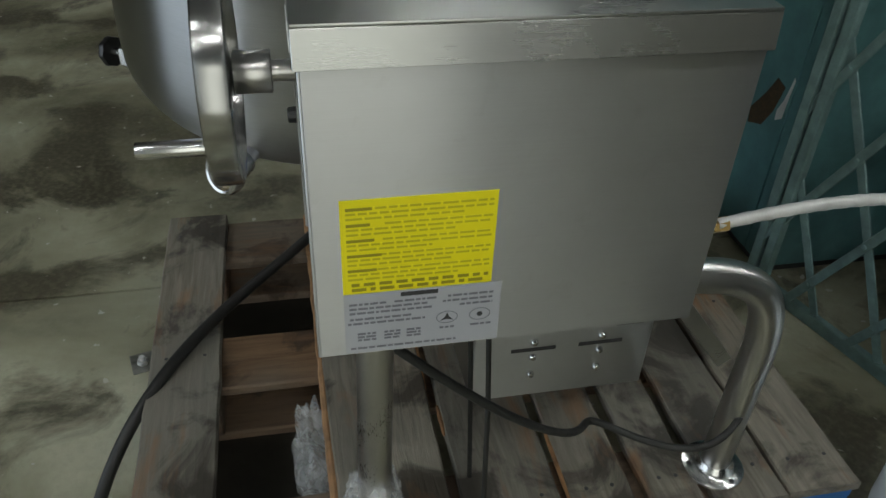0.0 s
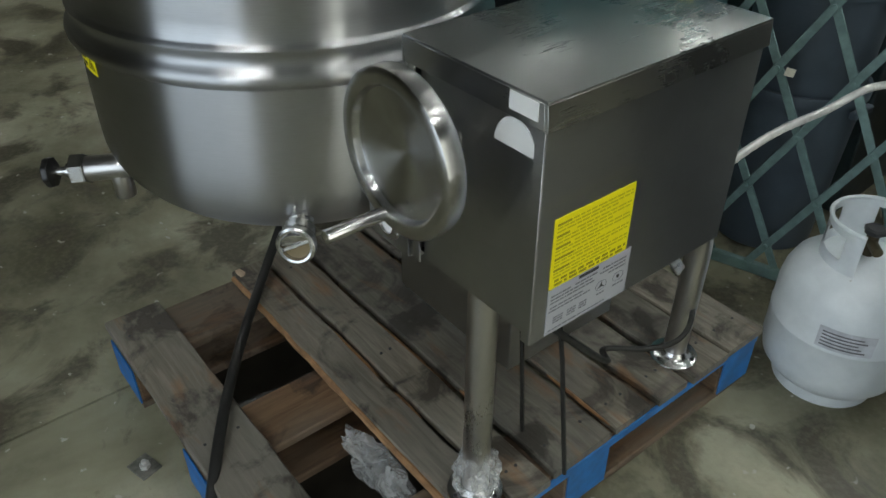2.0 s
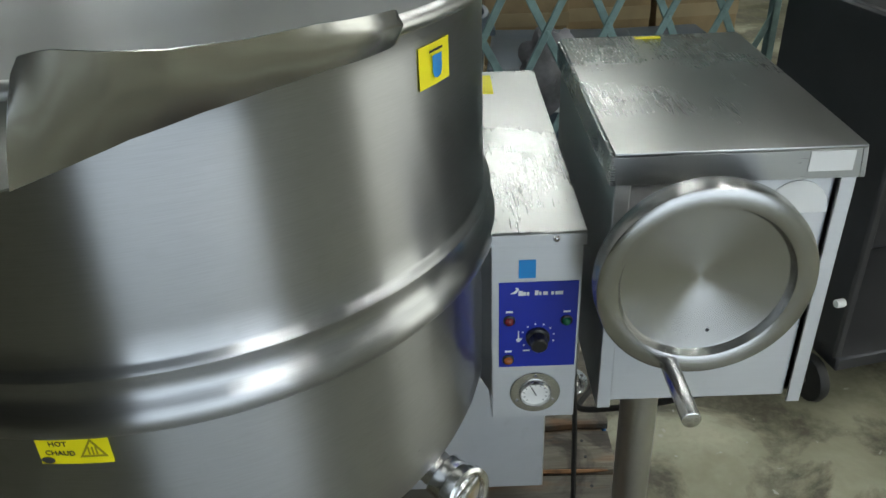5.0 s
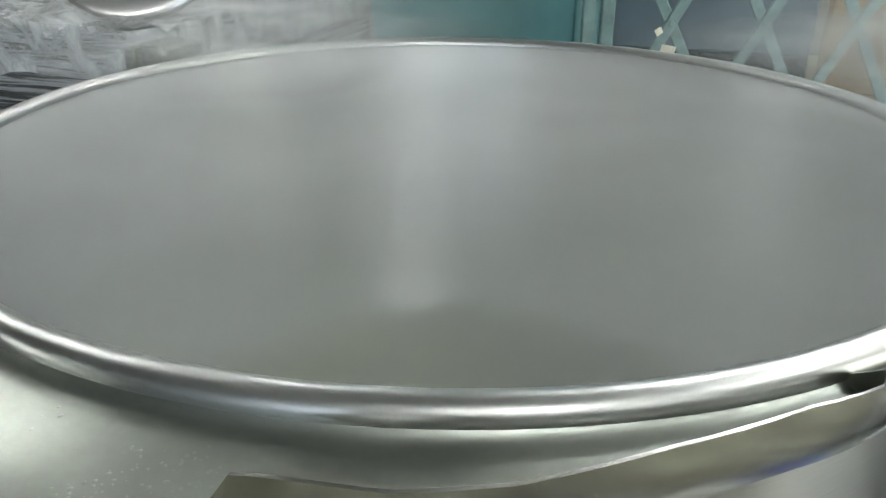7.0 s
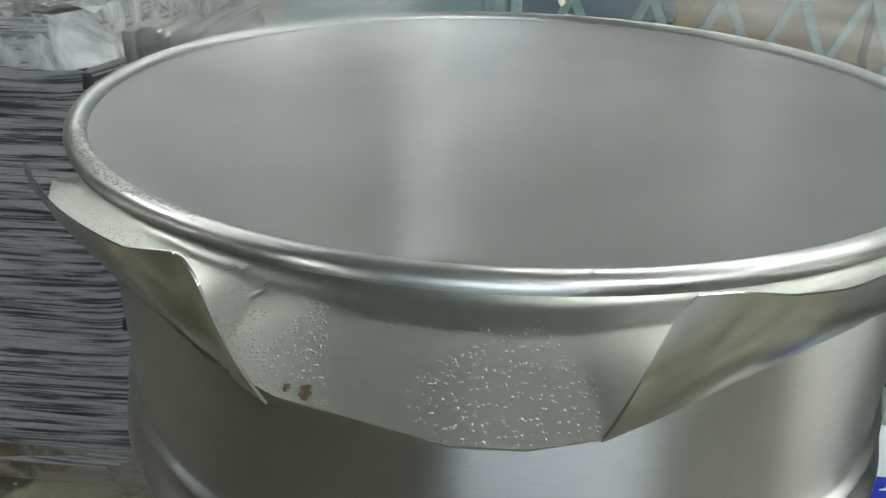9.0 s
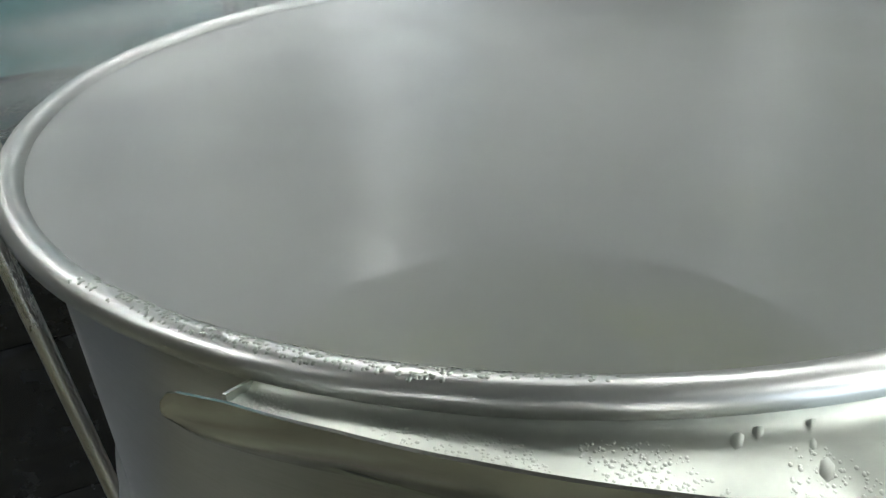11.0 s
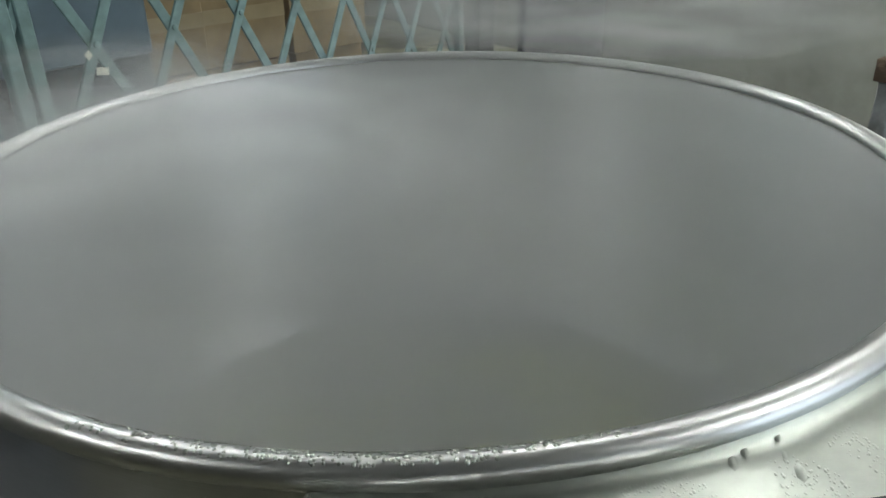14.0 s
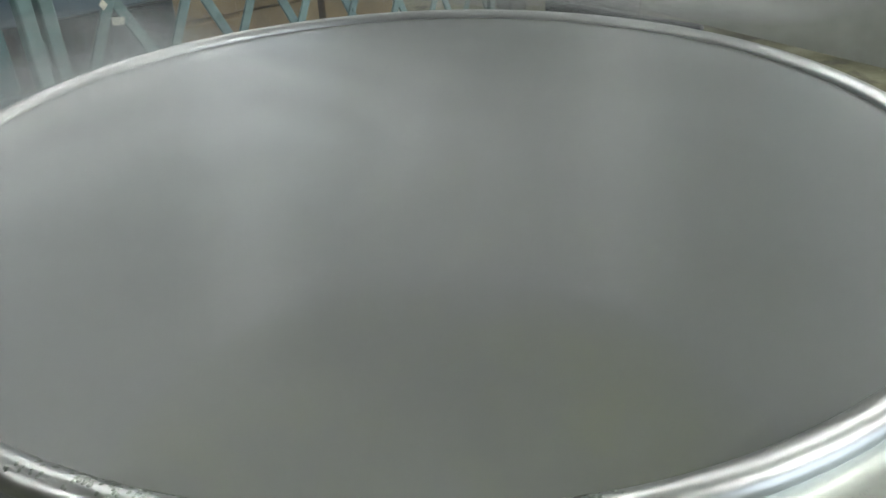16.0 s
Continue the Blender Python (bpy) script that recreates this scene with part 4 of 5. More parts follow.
part("gusset", box(0.552, 0.560, 0.0, 0.19, -0.012, 0.012, 0.001), TUBE_STEEL, leg2, m=Matrix.Translation((0, 0.385, 0.575)) @ Matrix.Rotation(radians(-52), 4, "X"))
part("hanger", box(0.50, 0.612, 0.285, 0.325, 0.572, ZB + 0.006, 0.003), DARK_METAL, leg2)
leg3 = thing("support_leg", "stainless tube leg with a round flange foot behind the kettle", "leg")
part("leg_tube", tube(spline([(-0.315, 0.112, ZD + 0.01), (-0.318, 0.115, 0.30), (-0.34, 0.14, 0.46), (-0.375, 0.18, 0.60), (-0.385, 0.19, 0.66)], 6), 0.0235, 24), TUBE_STEEL, leg3)
flange_foot(leg3, -0.315, 0.112, ZD)
part("trunnion_cap", lathe([(0.0, 0.05), (0.025, 0.047), (0.035, 0.03), (0.036, -0.03), (0.028, -0.045), (0.0, -0.05)], 28), WHITE_STICKER, leg3, "white plastic trunnion cap", m=Matrix.Translation((-0.395, 0.20, 0.675)))
part("trunnion_pin", rod((-0.395, 0.19, 0.68), (-0.30, 0.12, 0.70), 0.018, 20), TUBE_STEEL, leg3)
part("lift_rod", rod((-0.400, 0.205, 0.70), (-0.425, 0.205, 1.150), 0.0085, 16), TUBE_STEEL, leg3)
KNUCKLE = plain("knuckle_grey", (0.13, 0.14, 0.115), 0.45, 0.5, var=0.3, scale=30)
knuckle = part("rod_knuckle", box(-0.455, -0.438, 0.172, 0.238, 1.122, 1.190, 0.004, None, 2), KNUCKLE, leg3, "dull grey-green hinge knuckle")
part("cheek", box(-0.412, -0.395, 0.172, 0.238, 1.122, 1.190, 0.004, None, 2), KNUCKLE, knuckle)
part("bridge", box(-0.437, -0.413, 0.180, 0.230, 1.155, 1.194, 0.004, None, 2), KNUCKLE, knuckle)
part("pin", rod((-0.460, 0.205, 1.150), (-0.390, 0.205, 1.150), 0.007, 14, 0.001), TUBE_STEEL, knuckle)
part("knuckle_bolt", lathe([(0.0, 0.006), (0.006, 0.005), (0.009, 0.0)], 14), CHROME, leg3, m=axis((-0.4035, 0.1718, 1.185), (0, -1, 0)))

# ---------- pallet ----------
pallet = thing("pallet", "weathered wooden pallet with blue painted sides and a missing board", "pallet")
PX0, PX1 = -0.330, 0.622


def board(x0, x1, y0, y1, z0, z1, mat, seed, name="deck_board", nick=0.004):
    """A plank with slightly uneven long edges and worn ends."""
    r = random.Random(seed)
    n = 14
    loops = []
    for k in range(n + 1):
        x = x0 + (x1 - x0) * k / n
        a, b = y0 + r.uniform(-1, 1) * nick, y1 + r.uniform(-1, 1) * nick
        sag = r.uniform(-0.0012, 0.0012)
        loops.append([(x, a + 0.002, z0), (x, b - 0.002, z0), (x, b, z0 + 0.003), (x, b, z1 - 0.004 + sag), (x, b - 0.003, z1 + sag), (x, a + 0.003, z1 + sag), (x, a, z1 - 0.004 + sag), (x, a, z0 + 0.003)])
    bm = bmesh.new()
    rings(bm, loops, cap0=True, cap1=True)
    return part(name, bm, mat, pallet, smooth=False)


for k, (ya, yb) in enumerate(((-0.392, -0.262), (-0.074, 0.008), (0.022, 0.106), (0.122, 0.280), (0.296, 0.400), (0.422, 0.512), (0.530, 0.652), (0.658, 0.787))):
    board(PX0 + 0.006 * math.sin(k * 2.1), PX1 + 0.005 * math.sin(k * 1.3), ya, yb, ZD - 0.020, ZD, WOOD, 10 + k, nick=0.0015 if k != 1 else 0.003)
LONG = Matrix(((0, 1, 0, 0), (1, 0, 0, -0.388), (0, 0, 1, 0), (0, 0, 0, 1)))
for k, (xa, xb) in enumerate(((-0.320, -0.165), (0.082, 0.222), (0.480, 0.614))):
    b = board(0, 1.172, xa, xb, ZD - 0.042, ZD - 0.0205, RAW_WOOD, 30 + k, "stringer_board", 0.001)
    b.matrix_local = LONG
for k, xa in enumerate((-0.320, 0.090, 0.478)):
    for ya in (-0.388, 0.165, 0.665):
        part("block", box(xa, xa + 0.136, ya, ya + 0.118, 0.021, ZD - 0.0425, 0.004), RAW_WOOD, pallet, smooth=False)
        if k == 2:
            part("painted_block_face", box(xa + 0.1365, xa + 0.1405, ya + 0.001, ya + 0.117, 0.022, ZD - 0.0435, 0.001), BLUE_WOOD, pallet, "blue painted block end", smooth=False)
part("painted_block_face", box(0.091, 0.225, -0.3925, -0.3885, 0.022, ZD - 0.0435, 0.001), BLUE_WOOD, pallet, smooth=False)
part("painted_block_face", box(-0.319, -0.185, -0.3925, -0.3885, 0.022, ZD - 0.0435, 0.001), BLUE_WOOD, pallet, smooth=False)
for k, (xa, xb) in enumerate(((-0.320, -0.19), (0.09, 0.22), (0.485, 0.612))):
    b = board(0, 1.172, xa, xb, 0.0, 0.0205, RAW_WOOD, 40 + k, "bottom_board", 0.001)
    b.matrix_local = LONG
SPLIT = plain("torn_wood", (0.26, 0.135, 0.06), 0.85, var=0.4, scale=35, bump=0.5)
for xa, xb, yy in ((-0.02, 0.20, 0.0095), (0.26, 0.36, 0.0085), (0.05, 0.30, 0.1075), (0.34, 0.41, 0.1210), (0.42, 0.60, 0.2955)):
    part("torn_edge", tube([(xa + (xb - xa) * k / 18, yy + 0.0015 * noise.noise(Vector((k * 0.4, yy * 40, 2.0))), ZD - 0.006) for k in range(19)], lambda u: 0.0015 + 0.0035 * math.sin(math.pi * u) ** 0.5, 6), SPLIT, pallet, "torn orange-brown plank edge")
# blue paint along the side under the deck
part("side_strip", box(PX1 - 0.0075, PX1 - 0.001, -0.385, 0.782, ZD - 0.042, ZD - 0.021, 0.002), BLUE_WOOD, pallet, "blue painted edge", smooth=False)
# broken raw edge of the first board past the gap
part("split_edge", tube([(PX0 + 0.02 + 0.92 * k / 70, -0.0765 + 0.0028 * noise.noise(Vector((k * 0.23, 5.0, 1.0))), ZD - 0.0105 + 0.0012 * noise.noise(Vector((k * 0.31, 2.0, 1.0)))) for k in range(71)], lambda u: 0.0080 + 0.0016 * noise.noise(Vector((u * 19, 1.0, 7.0))), 8), plain("split_wood", (0.34, 0.19, 0.09), 0.8, var=0.35, scale=30, bump=0.5), pallet, "fresh orange-brown split edge")
for k, (ya, yb) in enumerate(((-0.392, -0.262), (0.022, 0.106), (0.122, 0.280), (0.296, 0.400), (0.422, 0.512), (0.530, 0.652), (0.658, 0.787))):
    for x in (0.15, 0.56, -0.25):
        for yy in (ya + 0.03, yb - 0.03):
            part("nail_head", rod((x, yy, ZD - 0.002), (x, yy, ZD + 0.0012), 0.0035, 8), DARK_METAL, pallet, smooth=False)

# dark sheet on the floor, painting the shade in the pallet's open gap
gap_shade = bmesh.new()
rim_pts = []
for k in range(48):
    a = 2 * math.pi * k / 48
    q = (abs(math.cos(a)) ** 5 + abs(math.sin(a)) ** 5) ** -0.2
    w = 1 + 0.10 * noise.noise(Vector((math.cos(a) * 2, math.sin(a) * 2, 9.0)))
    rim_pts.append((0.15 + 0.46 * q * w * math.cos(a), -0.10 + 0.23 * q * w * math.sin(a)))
rings(gap_shade, [[(x, y, z) for x, y in rim_pts] for z in (0.0003, 0.0022)], cap0=True, cap1=True)
part("shade_sheet", gap_shade, plain("gap_shade_dark", (0.016, 0.014, 0.010), 0.35, var=0.5, scale=12), floor, "dark sheet painting the shade under the pallet", smooth=False)

# anchor bolt in the floor
bolt = thing("floor_anchor", "worn steel anchor bolt and plate set in the floor", "anchor bolt", pose(-0.026, -0.452, 0, 0, 0, 15))
part("plate", box(-0.030, 0.030, -0.024, 0.024, 0.0, 0.004, 0.001), plain("dull_plate", (0.20, 0.20, 0.18), 0.5, 0.7, var=0.4, scale=60), bolt)
part("nut", rod((0.004, 0, 0.0042), (0.004, 0, 0.014), 0.012, 6, 0.001), GALV, bolt, smooth=False)
part("stud", rod((0.004, 0, 0.0145), (0.004, 0, 0.024), 0.006, 12, 0.001), GALV, bolt)

# loose bits lying about the pallet
chip = bmesh.new()
bmesh.ops.create_icosphere(chip, subdivisions=1, radius=0.016)
for v in chip.verts:
    v.co = Vector((v.co.x * 1.2, v.co.y * 0.7, v.co.z * 0.25)) * (1 + 0.3 * noise.noise(v.co * 90))
tagged(part("wood_chip", chip, plain("pale_chip", (0.55, 0.42, 0.3), 0.8), smooth=False, m=Matrix.Translation((-0.303, -0.060, ZD + 0.004))), "pale splinter of wood on a pallet board", "wood chip")


# cables and hose
def cable(name, label, path, radius, mat, sides=10, category="cable"):
    return tagged(part(name, tube(path, radius, sides), mat), label, category)


thick = bez([(-0.343, 0.098, 0.262), (-0.157, -0.173, 0.043), (0.29, -0.38, 0.40), (0.382, -0.517, -0.068)], 40)
thick = [Vector((p.x, p.y, max(p.z, 0.0125))) for p in thick]
thick += [Vector((0.42, -0.62, 0.0125)), Vector((0.40, -0.80, 0.0125)), Vector((0.30, -1.05, 0.0125))]
thick = [Vector((-0.28, 0.14, 0.36))] + thick
cable("power_cable", "thick black rubber power cable drooping over the pallet onto the floor", spline(thick, 2), 0.0115, RUBBER, 14, "cable")
thin = bez([(0.679, -0.001, 0.639), (0.651, 0.35, 0.238), (0.473, 0.394, 0.271), (0.459, 0.176, 0.356), (0.618, 0.418, 0.312), (0.676, 0.478, 0.219), (0.526, 0.596, 0.358)], 50)
thin = [Vector((p.x, p.y, max(p.z, ZD + 0.006))) for p in thin]
cable("signal_cable", "thin black cable looping across the pallet boards", [Vector((0.66, -0.02, 0.70))] + thin, 0.0058, RUBBER)
hose_p = bez([(0.690, 0.330, 0.775), (0.67, 0.922, 0.811), (0.768, 0.703, 0.86), (0.969, 0.621, 0.916), (0.986, 0.669, 0.818), (0.963, 0.719, 0.552)], 90)
hose_p = [p + Vector((0, 0, 0.004 * math.sin(k * 0.42) + 0.004 * math.sin(k * 0.23 + 1))) for k, p in enumerate(hose_p)]
hose_t = thing("gas_hose", "pale grey flexible gas hose arching to the cylinder", "hose")
part("corrugation", tube(spline(hose_p, 12), lambda u: 0.0066 + 0.0003 * math.sin(u * 700), 14), GALV, hose_t)
part("end_fitting", rod(hose_p[0] + Vector((-0.004, -0.03, -0.006)), hose_p[0] + Vector((0.0, 0.012, 0.0)), 0.0085, 6), plain("brass", (0.35, 0.24, 0.09), 0.35, 1.0), hose_t)
tail = spline([hose_p[-1], (0.955, 0.735, 0.50), (0.92, 0.78, 0.455), (0.87, 0.84, 0.44), (0.82, 0.89, 0.445)], 8)
part("tail", tube(tail, lambda u: 0.0070 + 0.0006 * math.sin(u * 300), 10), GALV, hose_t)
part("regulator", lathe([(0.0, 0.022), (0.022, 0.020), (0.034, 0.012), (0.036, 0.0), (0.030, -0.012), (0.018, -0.018), (0.0, -0.02)], 28), plain("regulator_grey", (0.25, 0.25, 0.24), 0.45, 0.8), hose_t, "dull metal gas regulator", m=axis((0.905, 0.80, 0.462), (0.2, -0.3, 1)))
part("regulator_nut", rod((0.845, 0.865, 0.446), (0.875, 0.835, 0.450), 0.014, 6), plain("brass_nut", (0.35, 0.24, 0.09), 0.35, 1.0), hose_t, smooth=False)
for k, (p0, p1) in enumerate((((0.478, 0.116, ZB + 0.012), (0.506, 0.143, ZD + 0.002)), ((0.548, 0.129, ZB + 0.012), (0.632, 0.133, ZD + 0.002)))):
    cable("hanging_strap", "thin black strap hanging from the console to the pallet", [Vector(p0), (Vector(p0) + Vector(p1)) / 2 + Vector((0.004, 0.003, 0)), Vector(p1)], 0.0042, RUBBER, 6, "strap")


# plastic wrap on the front foot and in the gap
def crumple(name, label, centre, size, seed, squash=(1, 1, 1), folds=7.0):
    bm = bmesh.new()
    bmesh.ops.create_icosphere(bm, subdivisions=4, radius=1.0)
    for v in bm.verts:
        n = noise.noise(v.co * 2.2 + Vector((seed, 0, 0))) + 0.5 * noise.noise(v.co * folds + Vector((0, seed, 0)))
        v.co = Vector((v.co.x * squash[0], v.co.y * squash[1], v.co.z * squash[2])) * size * (1 + 0.35 * n)
    return tagged(part(name, bm, FILM, m=Matrix.Translation(centre)), label, "plastic film")


crumple("plastic_wrap", "crumpled clear stretch film round the leg foot", (0.556, -0.020, ZD + 0.052), 0.042, 3, (1, 1, 1.25))
crumple("plastic_bag", "crumpled clear plastic film in the pallet gap", (0.375, -0.105, 0.105), 0.085, 8, (1.4, 0.38, 0.45))
tail_g = []
for k in range(14):
    u = k / 13
    c = Vector((0.575 + 0.10 * u, -0.035 - 0.02 * u, ZD + 0.075 - 0.068 * u ** 0.8))
    tail_g.append([c + Vector((0.0, (j - 2) * 0.007 * (1 + 0.4 * math.sin(k)), 0.004 * math.sin(2.1 * j + k))) for j in range(5)])
tagged(part("plastic_tail", sheet(tail_g, 0.0006), FILM), "twisted tail of clear stretch film on the pallet", "plastic film")

# ---------- gas cylinder ----------
tank = thing("propane_cylinder", "white steel propane cylinder with a guard collar", "gas cylinder", Matrix.Translation((0.722, 0.945, 0)) @ Matrix.Diagonal((1.01, 1.01, 0.975, 1)))
tp = [(0.0, 0.030), (0.10, 0.032), (0.130, 0.045), (0.148, 0.070), (0.1545, 0.105), (0.155, 0.19), (0.1565, 0.193), (0.1565, 0.199), (0.155, 0.202), (0.1545, 0.265), (0.150, 0.295), (0.138, 0.325), (0.115, 0.348), (0.080, 0.362), (0.03, 0.370), (0.0, 0.371)]
part("body", lathe(tp, 64), TANK, tank)
part("foot_ring", lathe([(0.108, 0.0), (0.112, 0.0), (0.114, 0.045), (0.110, 0.045), (0.108, 0.0)], 48), TANK, tank)


def collar():
    bm = bmesh.new()
    R, n = 0.092, 64
    g = []
    a0, a1 = radians(-10), radians(283)
    for k in range(n + 1):
        a = a0 + (a1 - a0) * k / n
        col = []
        for j in range(7):
            z = 0.345 + 0.115 * j / 6
            col.append((R * math.cos(a), R * math.sin(a), z))
        g.append(col)
    b = sheet(g, 0.003)
    return b


cut = collar()
# hand holes through the collar
for f in list(cut.faces):
    c = f.calc_center_median()
    az = math.degrees(math.atan2(c.y, c.x)) % 360
    if 0.375 < c.z < 0.432 and (212 < az < 262 or 22 < az < 112 or 163 < az < 182):
        cut.faces.remove(f)
part("collar", cut, TANK, tank, "cut-out steel guard collar")
part("collar_rim", tube([(0.092 * math.cos(a), 0.092 * math.sin(a), 0.460) for a in (radians(-10) + radians(293) * k / 40 for k in range(41))], 0.005, 10), TANK, tank)
part("valve_body", rod((0, 0, 0.368), (0, 0, 0.425), 0.013, 16, 0.002), plain("valve_brass", (0.10, 0.08, 0.05), 0.45, 0.8), tank)
part("valve_outlet", rod((0, 0, 0.402), (0.030, -0.030, 0.402), 0.011, 16), plain("valve_brass_b", (0.12, 0.10, 0.06), 0.45, 0.8), tank)
part("valve_wheel", lathe([(0.0, 0.0), (0.018, 0.0), (0.022, 0.004), (0.022, 0.012), (0.017, 0.016), (0.0, 0.015)], 24, wobble=lambda r, z, a: (r * (1 + (0.08 * math.cos(6 * a) if r > 0.02 else 0)), z)), DARK_METAL, tank, m=Matrix.Translation((0, 0, 0.425)))
wrap_sticker("paper_label", -84, -42, 0.205, 0.262, plain("worn_label", (0.60, 0.62, 0.66), 0.5, var=0.2, scale=40), tank, 0.1555, 0.0, "worn printed paper label")
for k in range(5):
    wrap_sticker("text_bar", -81, -48 - 3 * (k % 3), 0.213 + 0.009 * k, 0.2165 + 0.009 * k, GREYINK, tank, 0.1568)

# ---------- folding gate and what stands behind it ----------
GATE = Matrix.Translation((0.0, 1.035, 0)) @ Matrix.Rotation(math.atan(0.30), 4, "Z")
gate = thing("folding_gate", "pale teal folding steel lattice gate", "gate", GATE)
GX0, GX1, GZ0, GZ1 = -0.085, 1.285, 0.045, 1.95
PITCH, SLOPE = 0.175, 1.886
UC, ZC0 = 0.421, 0.444
TAGS = ((0.069, 1.057, 0.030, 0.014, 12), (0.048, 1.090, 0.014, 0.012, -30), (0.240, 0.578, 0.030, 0.030, 20), (0.215, 0.566, 0.018, 0.016, -15), (0.366, 0.606, 0.022, 0.020, 8))


def slat(xa, za, xb, zb, y):
    p, q = Vector((xa, y, za)), Vector((xb, y, zb))
    d = q - p
    L = d.length
    m = Matrix.Translation(p) @ Matrix(((d.x / L, 0, -d.z / L, 0), (0, 1, 0, 0), (d.z / L, 0, d.x / L, 0), (0, 0, 0, 1)))
    return part("lattice_bar", box(0, L, -0.003, 0.003, -0.0105, 0.0105, 0.0015), TEAL, gate, m=m)


for k in range(-12, 16):
    for sgn, yy in ((1, -0.004), (-1, 0.004)):
        u0 = UC + PITCH * k
        z1, z2 = GZ0, GZ1
        x1, x2 = u0 + sgn * (z1 - ZC0) / SLOPE, u0 + sgn * (z2 - ZC0) / SLOPE
        dx, lo, hi = x2 - x1, 0.0, 1.0
        for bound, side in ((GX0, 1), (GX1, -1)):
            u = (bound - x1) / dx
            if (dx > 0) == (side > 0):
                lo = max(lo, u)
            else:
                hi = min(hi, u)
        if hi - lo > 0.04:
            slat(x1 + dx * lo, z1 + (z2 - z1) * lo, x1 + dx * hi, z1 + (z2 - z1) * hi, yy)
rivet = None
for row in range(-2, 10):
    z = ZC0 + 0.5 * PITCH * SLOPE * row
    for k in range(-3, 8):
        u = UC + PITCH * (k + 0.5 * (row % 2))
        if GX0 < u < GX1 and GZ0 < z < GZ1:
            if rivet is None:
                rivet = part("rivet", rod((0, -0.0105, 0), (0, 0.0105, 0), 0.006, 10, 0.001), TEAL, gate, m=Matrix.Translation((u, 0, z)))
            else:
                again = new("rivet", rivet.data)
                again.parent = gate
                again.matrix_local = Matrix.Translation((u, 0, z))
for x in (GX0, GX0 + 0.035, GX1):
    part("end_post", box(x - 0.013, x + 0.013, -0.012, 0.012, 0.0, GZ1 + 0.05, 0.003), TEAL, gate)
TAG = plain("cream_tag", (0.62, 0.60, 0.50), 0.7, var=0.15, scale=40)
for u, z, w, h, tilt in TAGS:
    tag = box(-w / 2, w / 2, -0.0135, -0.0120, -h / 2, h / 2, 0.0003)
    for v in tag.verts:
        v.co.y += 0.004 * math.sin(v.co.x * 90 + v.co.z * 60)
    part("paper_tag", tag, TAG, gate, "torn cream paper tag", m=pose(u, 0, z, 0, tilt, 0), smooth=False)
part("bottom_rail", box(GX0 + 0.05, GX1 - 0.014, 0.010, 0.030, 0.0, 0.035, 0.003), TEAL, gate)

tagged(part("steel_post", box(1.345, 1.415, 1.44, 1.51, 0.0, 2.6, 0.004), plain("post_grey", (0.20, 0.20, 0.19), 0.5), smooth=False), "grey steel post at the end of the gate", "post")


# things stored behind the gate
def bin_box(x, y, w, d, h, rz, lid=True):
    b = thing("storage_bin", "slate-blue moulded plastic bin with a dark lid line", "bin", pose(x, y, 0, 0, 0, rz), group="bins behind the gate")
    bm = bmesh.new()
    loops = []
    for z, k in ((0.0, 0.86), (0.02, 0.90), (h * 0.9, 1.0), (h * 0.93, 1.06), (h, 1.06)):
        loop = []
        for c in range(32):
            a = 2 * math.pi * c / 32
            q = (abs(math.cos(a)) ** 4 + abs(math.sin(a)) ** 4) ** -0.25
            loop.append((w / 2 * k * q * math.cos(a), d / 2 * k * q * math.sin(a), z))
        loops.append(loop)
    rings(bm, loops, cap0=True, cap1=True)
    part("tub", bm, SLATE, b)
    lidm = bmesh.new()
    box(-w * 0.55, w * 0.55, -d * 0.55, d * 0.55, h + 0.001, h + 0.035, 0.014, lidm, 3)
    part("lid", lidm, SLATE, b)
    part("tag", box(-0.03, 0.03, -d / 2 * 1.075, -d / 2 * 1.068, h * 0.80, h * 0.84), WHITE_STICKER, b, "pale paper tag", smooth=False)
    return b


bin_box(0.70, 1.78, 0.44, 0.42, 0.52, -6)
bin_box(1.02, 1.85, 0.42, 0.40, 0.50, 4)


def round_bin(x, y, z):
    """A tapered round plastic bin with a rolled rim, open at the top; the upper one of a pair sits in the lower."""
    b = thing("round_bin", "slate-blue round plastic bin nested in a stack behind the gate", "bin", pose(x, y, z), group="round bins behind the gate")
    h = 0.50
    part("tub", lathe([(0.0, 0.004), (0.138, 0.0), (0.146, 0.008), (0.172, h - 0.03), (0.172, h - 0.004), (0.168, h - 0.004), (0.142, 0.012), (0.0, 0.014)], 48), SLATE, b)
    part("rim", lathe([(0.1725, h - 0.034), (0.183, h - 0.032), (0.185, h - 0.012), (0.181, h), (0.1685, h), (0.1685, h - 0.003), (0.1725, h - 0.006)], 48), SLATE, b)
    for sgn in (-1, 1):
        part("handle", box(sgn * 0.186 - 0.011, sgn * 0.186 + 0.011, -0.045, 0.045, h - 0.06, h - 0.038, 0.004), SLATE, b)
    return b


round_bin(0.250, 1.40, 0.0)
round_bin(0.254, 1.40, 0.285)
crate = thing("cabinet", "slate-blue steel cabinet on a dark ventilated plinth", "cabinet", pose(0.10, 1.82, 0, 0, 0, 3))
part("plinth", box(-0.30, 0.255, -0.20, 0.22, 0.0, 0.945, 0.004), plain("plinth_paint", (0.030, 0.048, 0.052), 0.5, var=0.3), crate)
part("body", box(-0.30, 0.255, -0.225, 0.22, 0.949, 1.72, 0.006), plain("slate_paint", (0.14, 0.19, 0.23), 0.45, var=0.12), crate)
for k in range(14):
    part("vent_slot", box(-0.26 + 0.036 * k, -0.242 + 0.036 * k, -0.2025, -0.2005, 0.86, 0.93), BLACK_PLASTIC, crate, smooth=False)
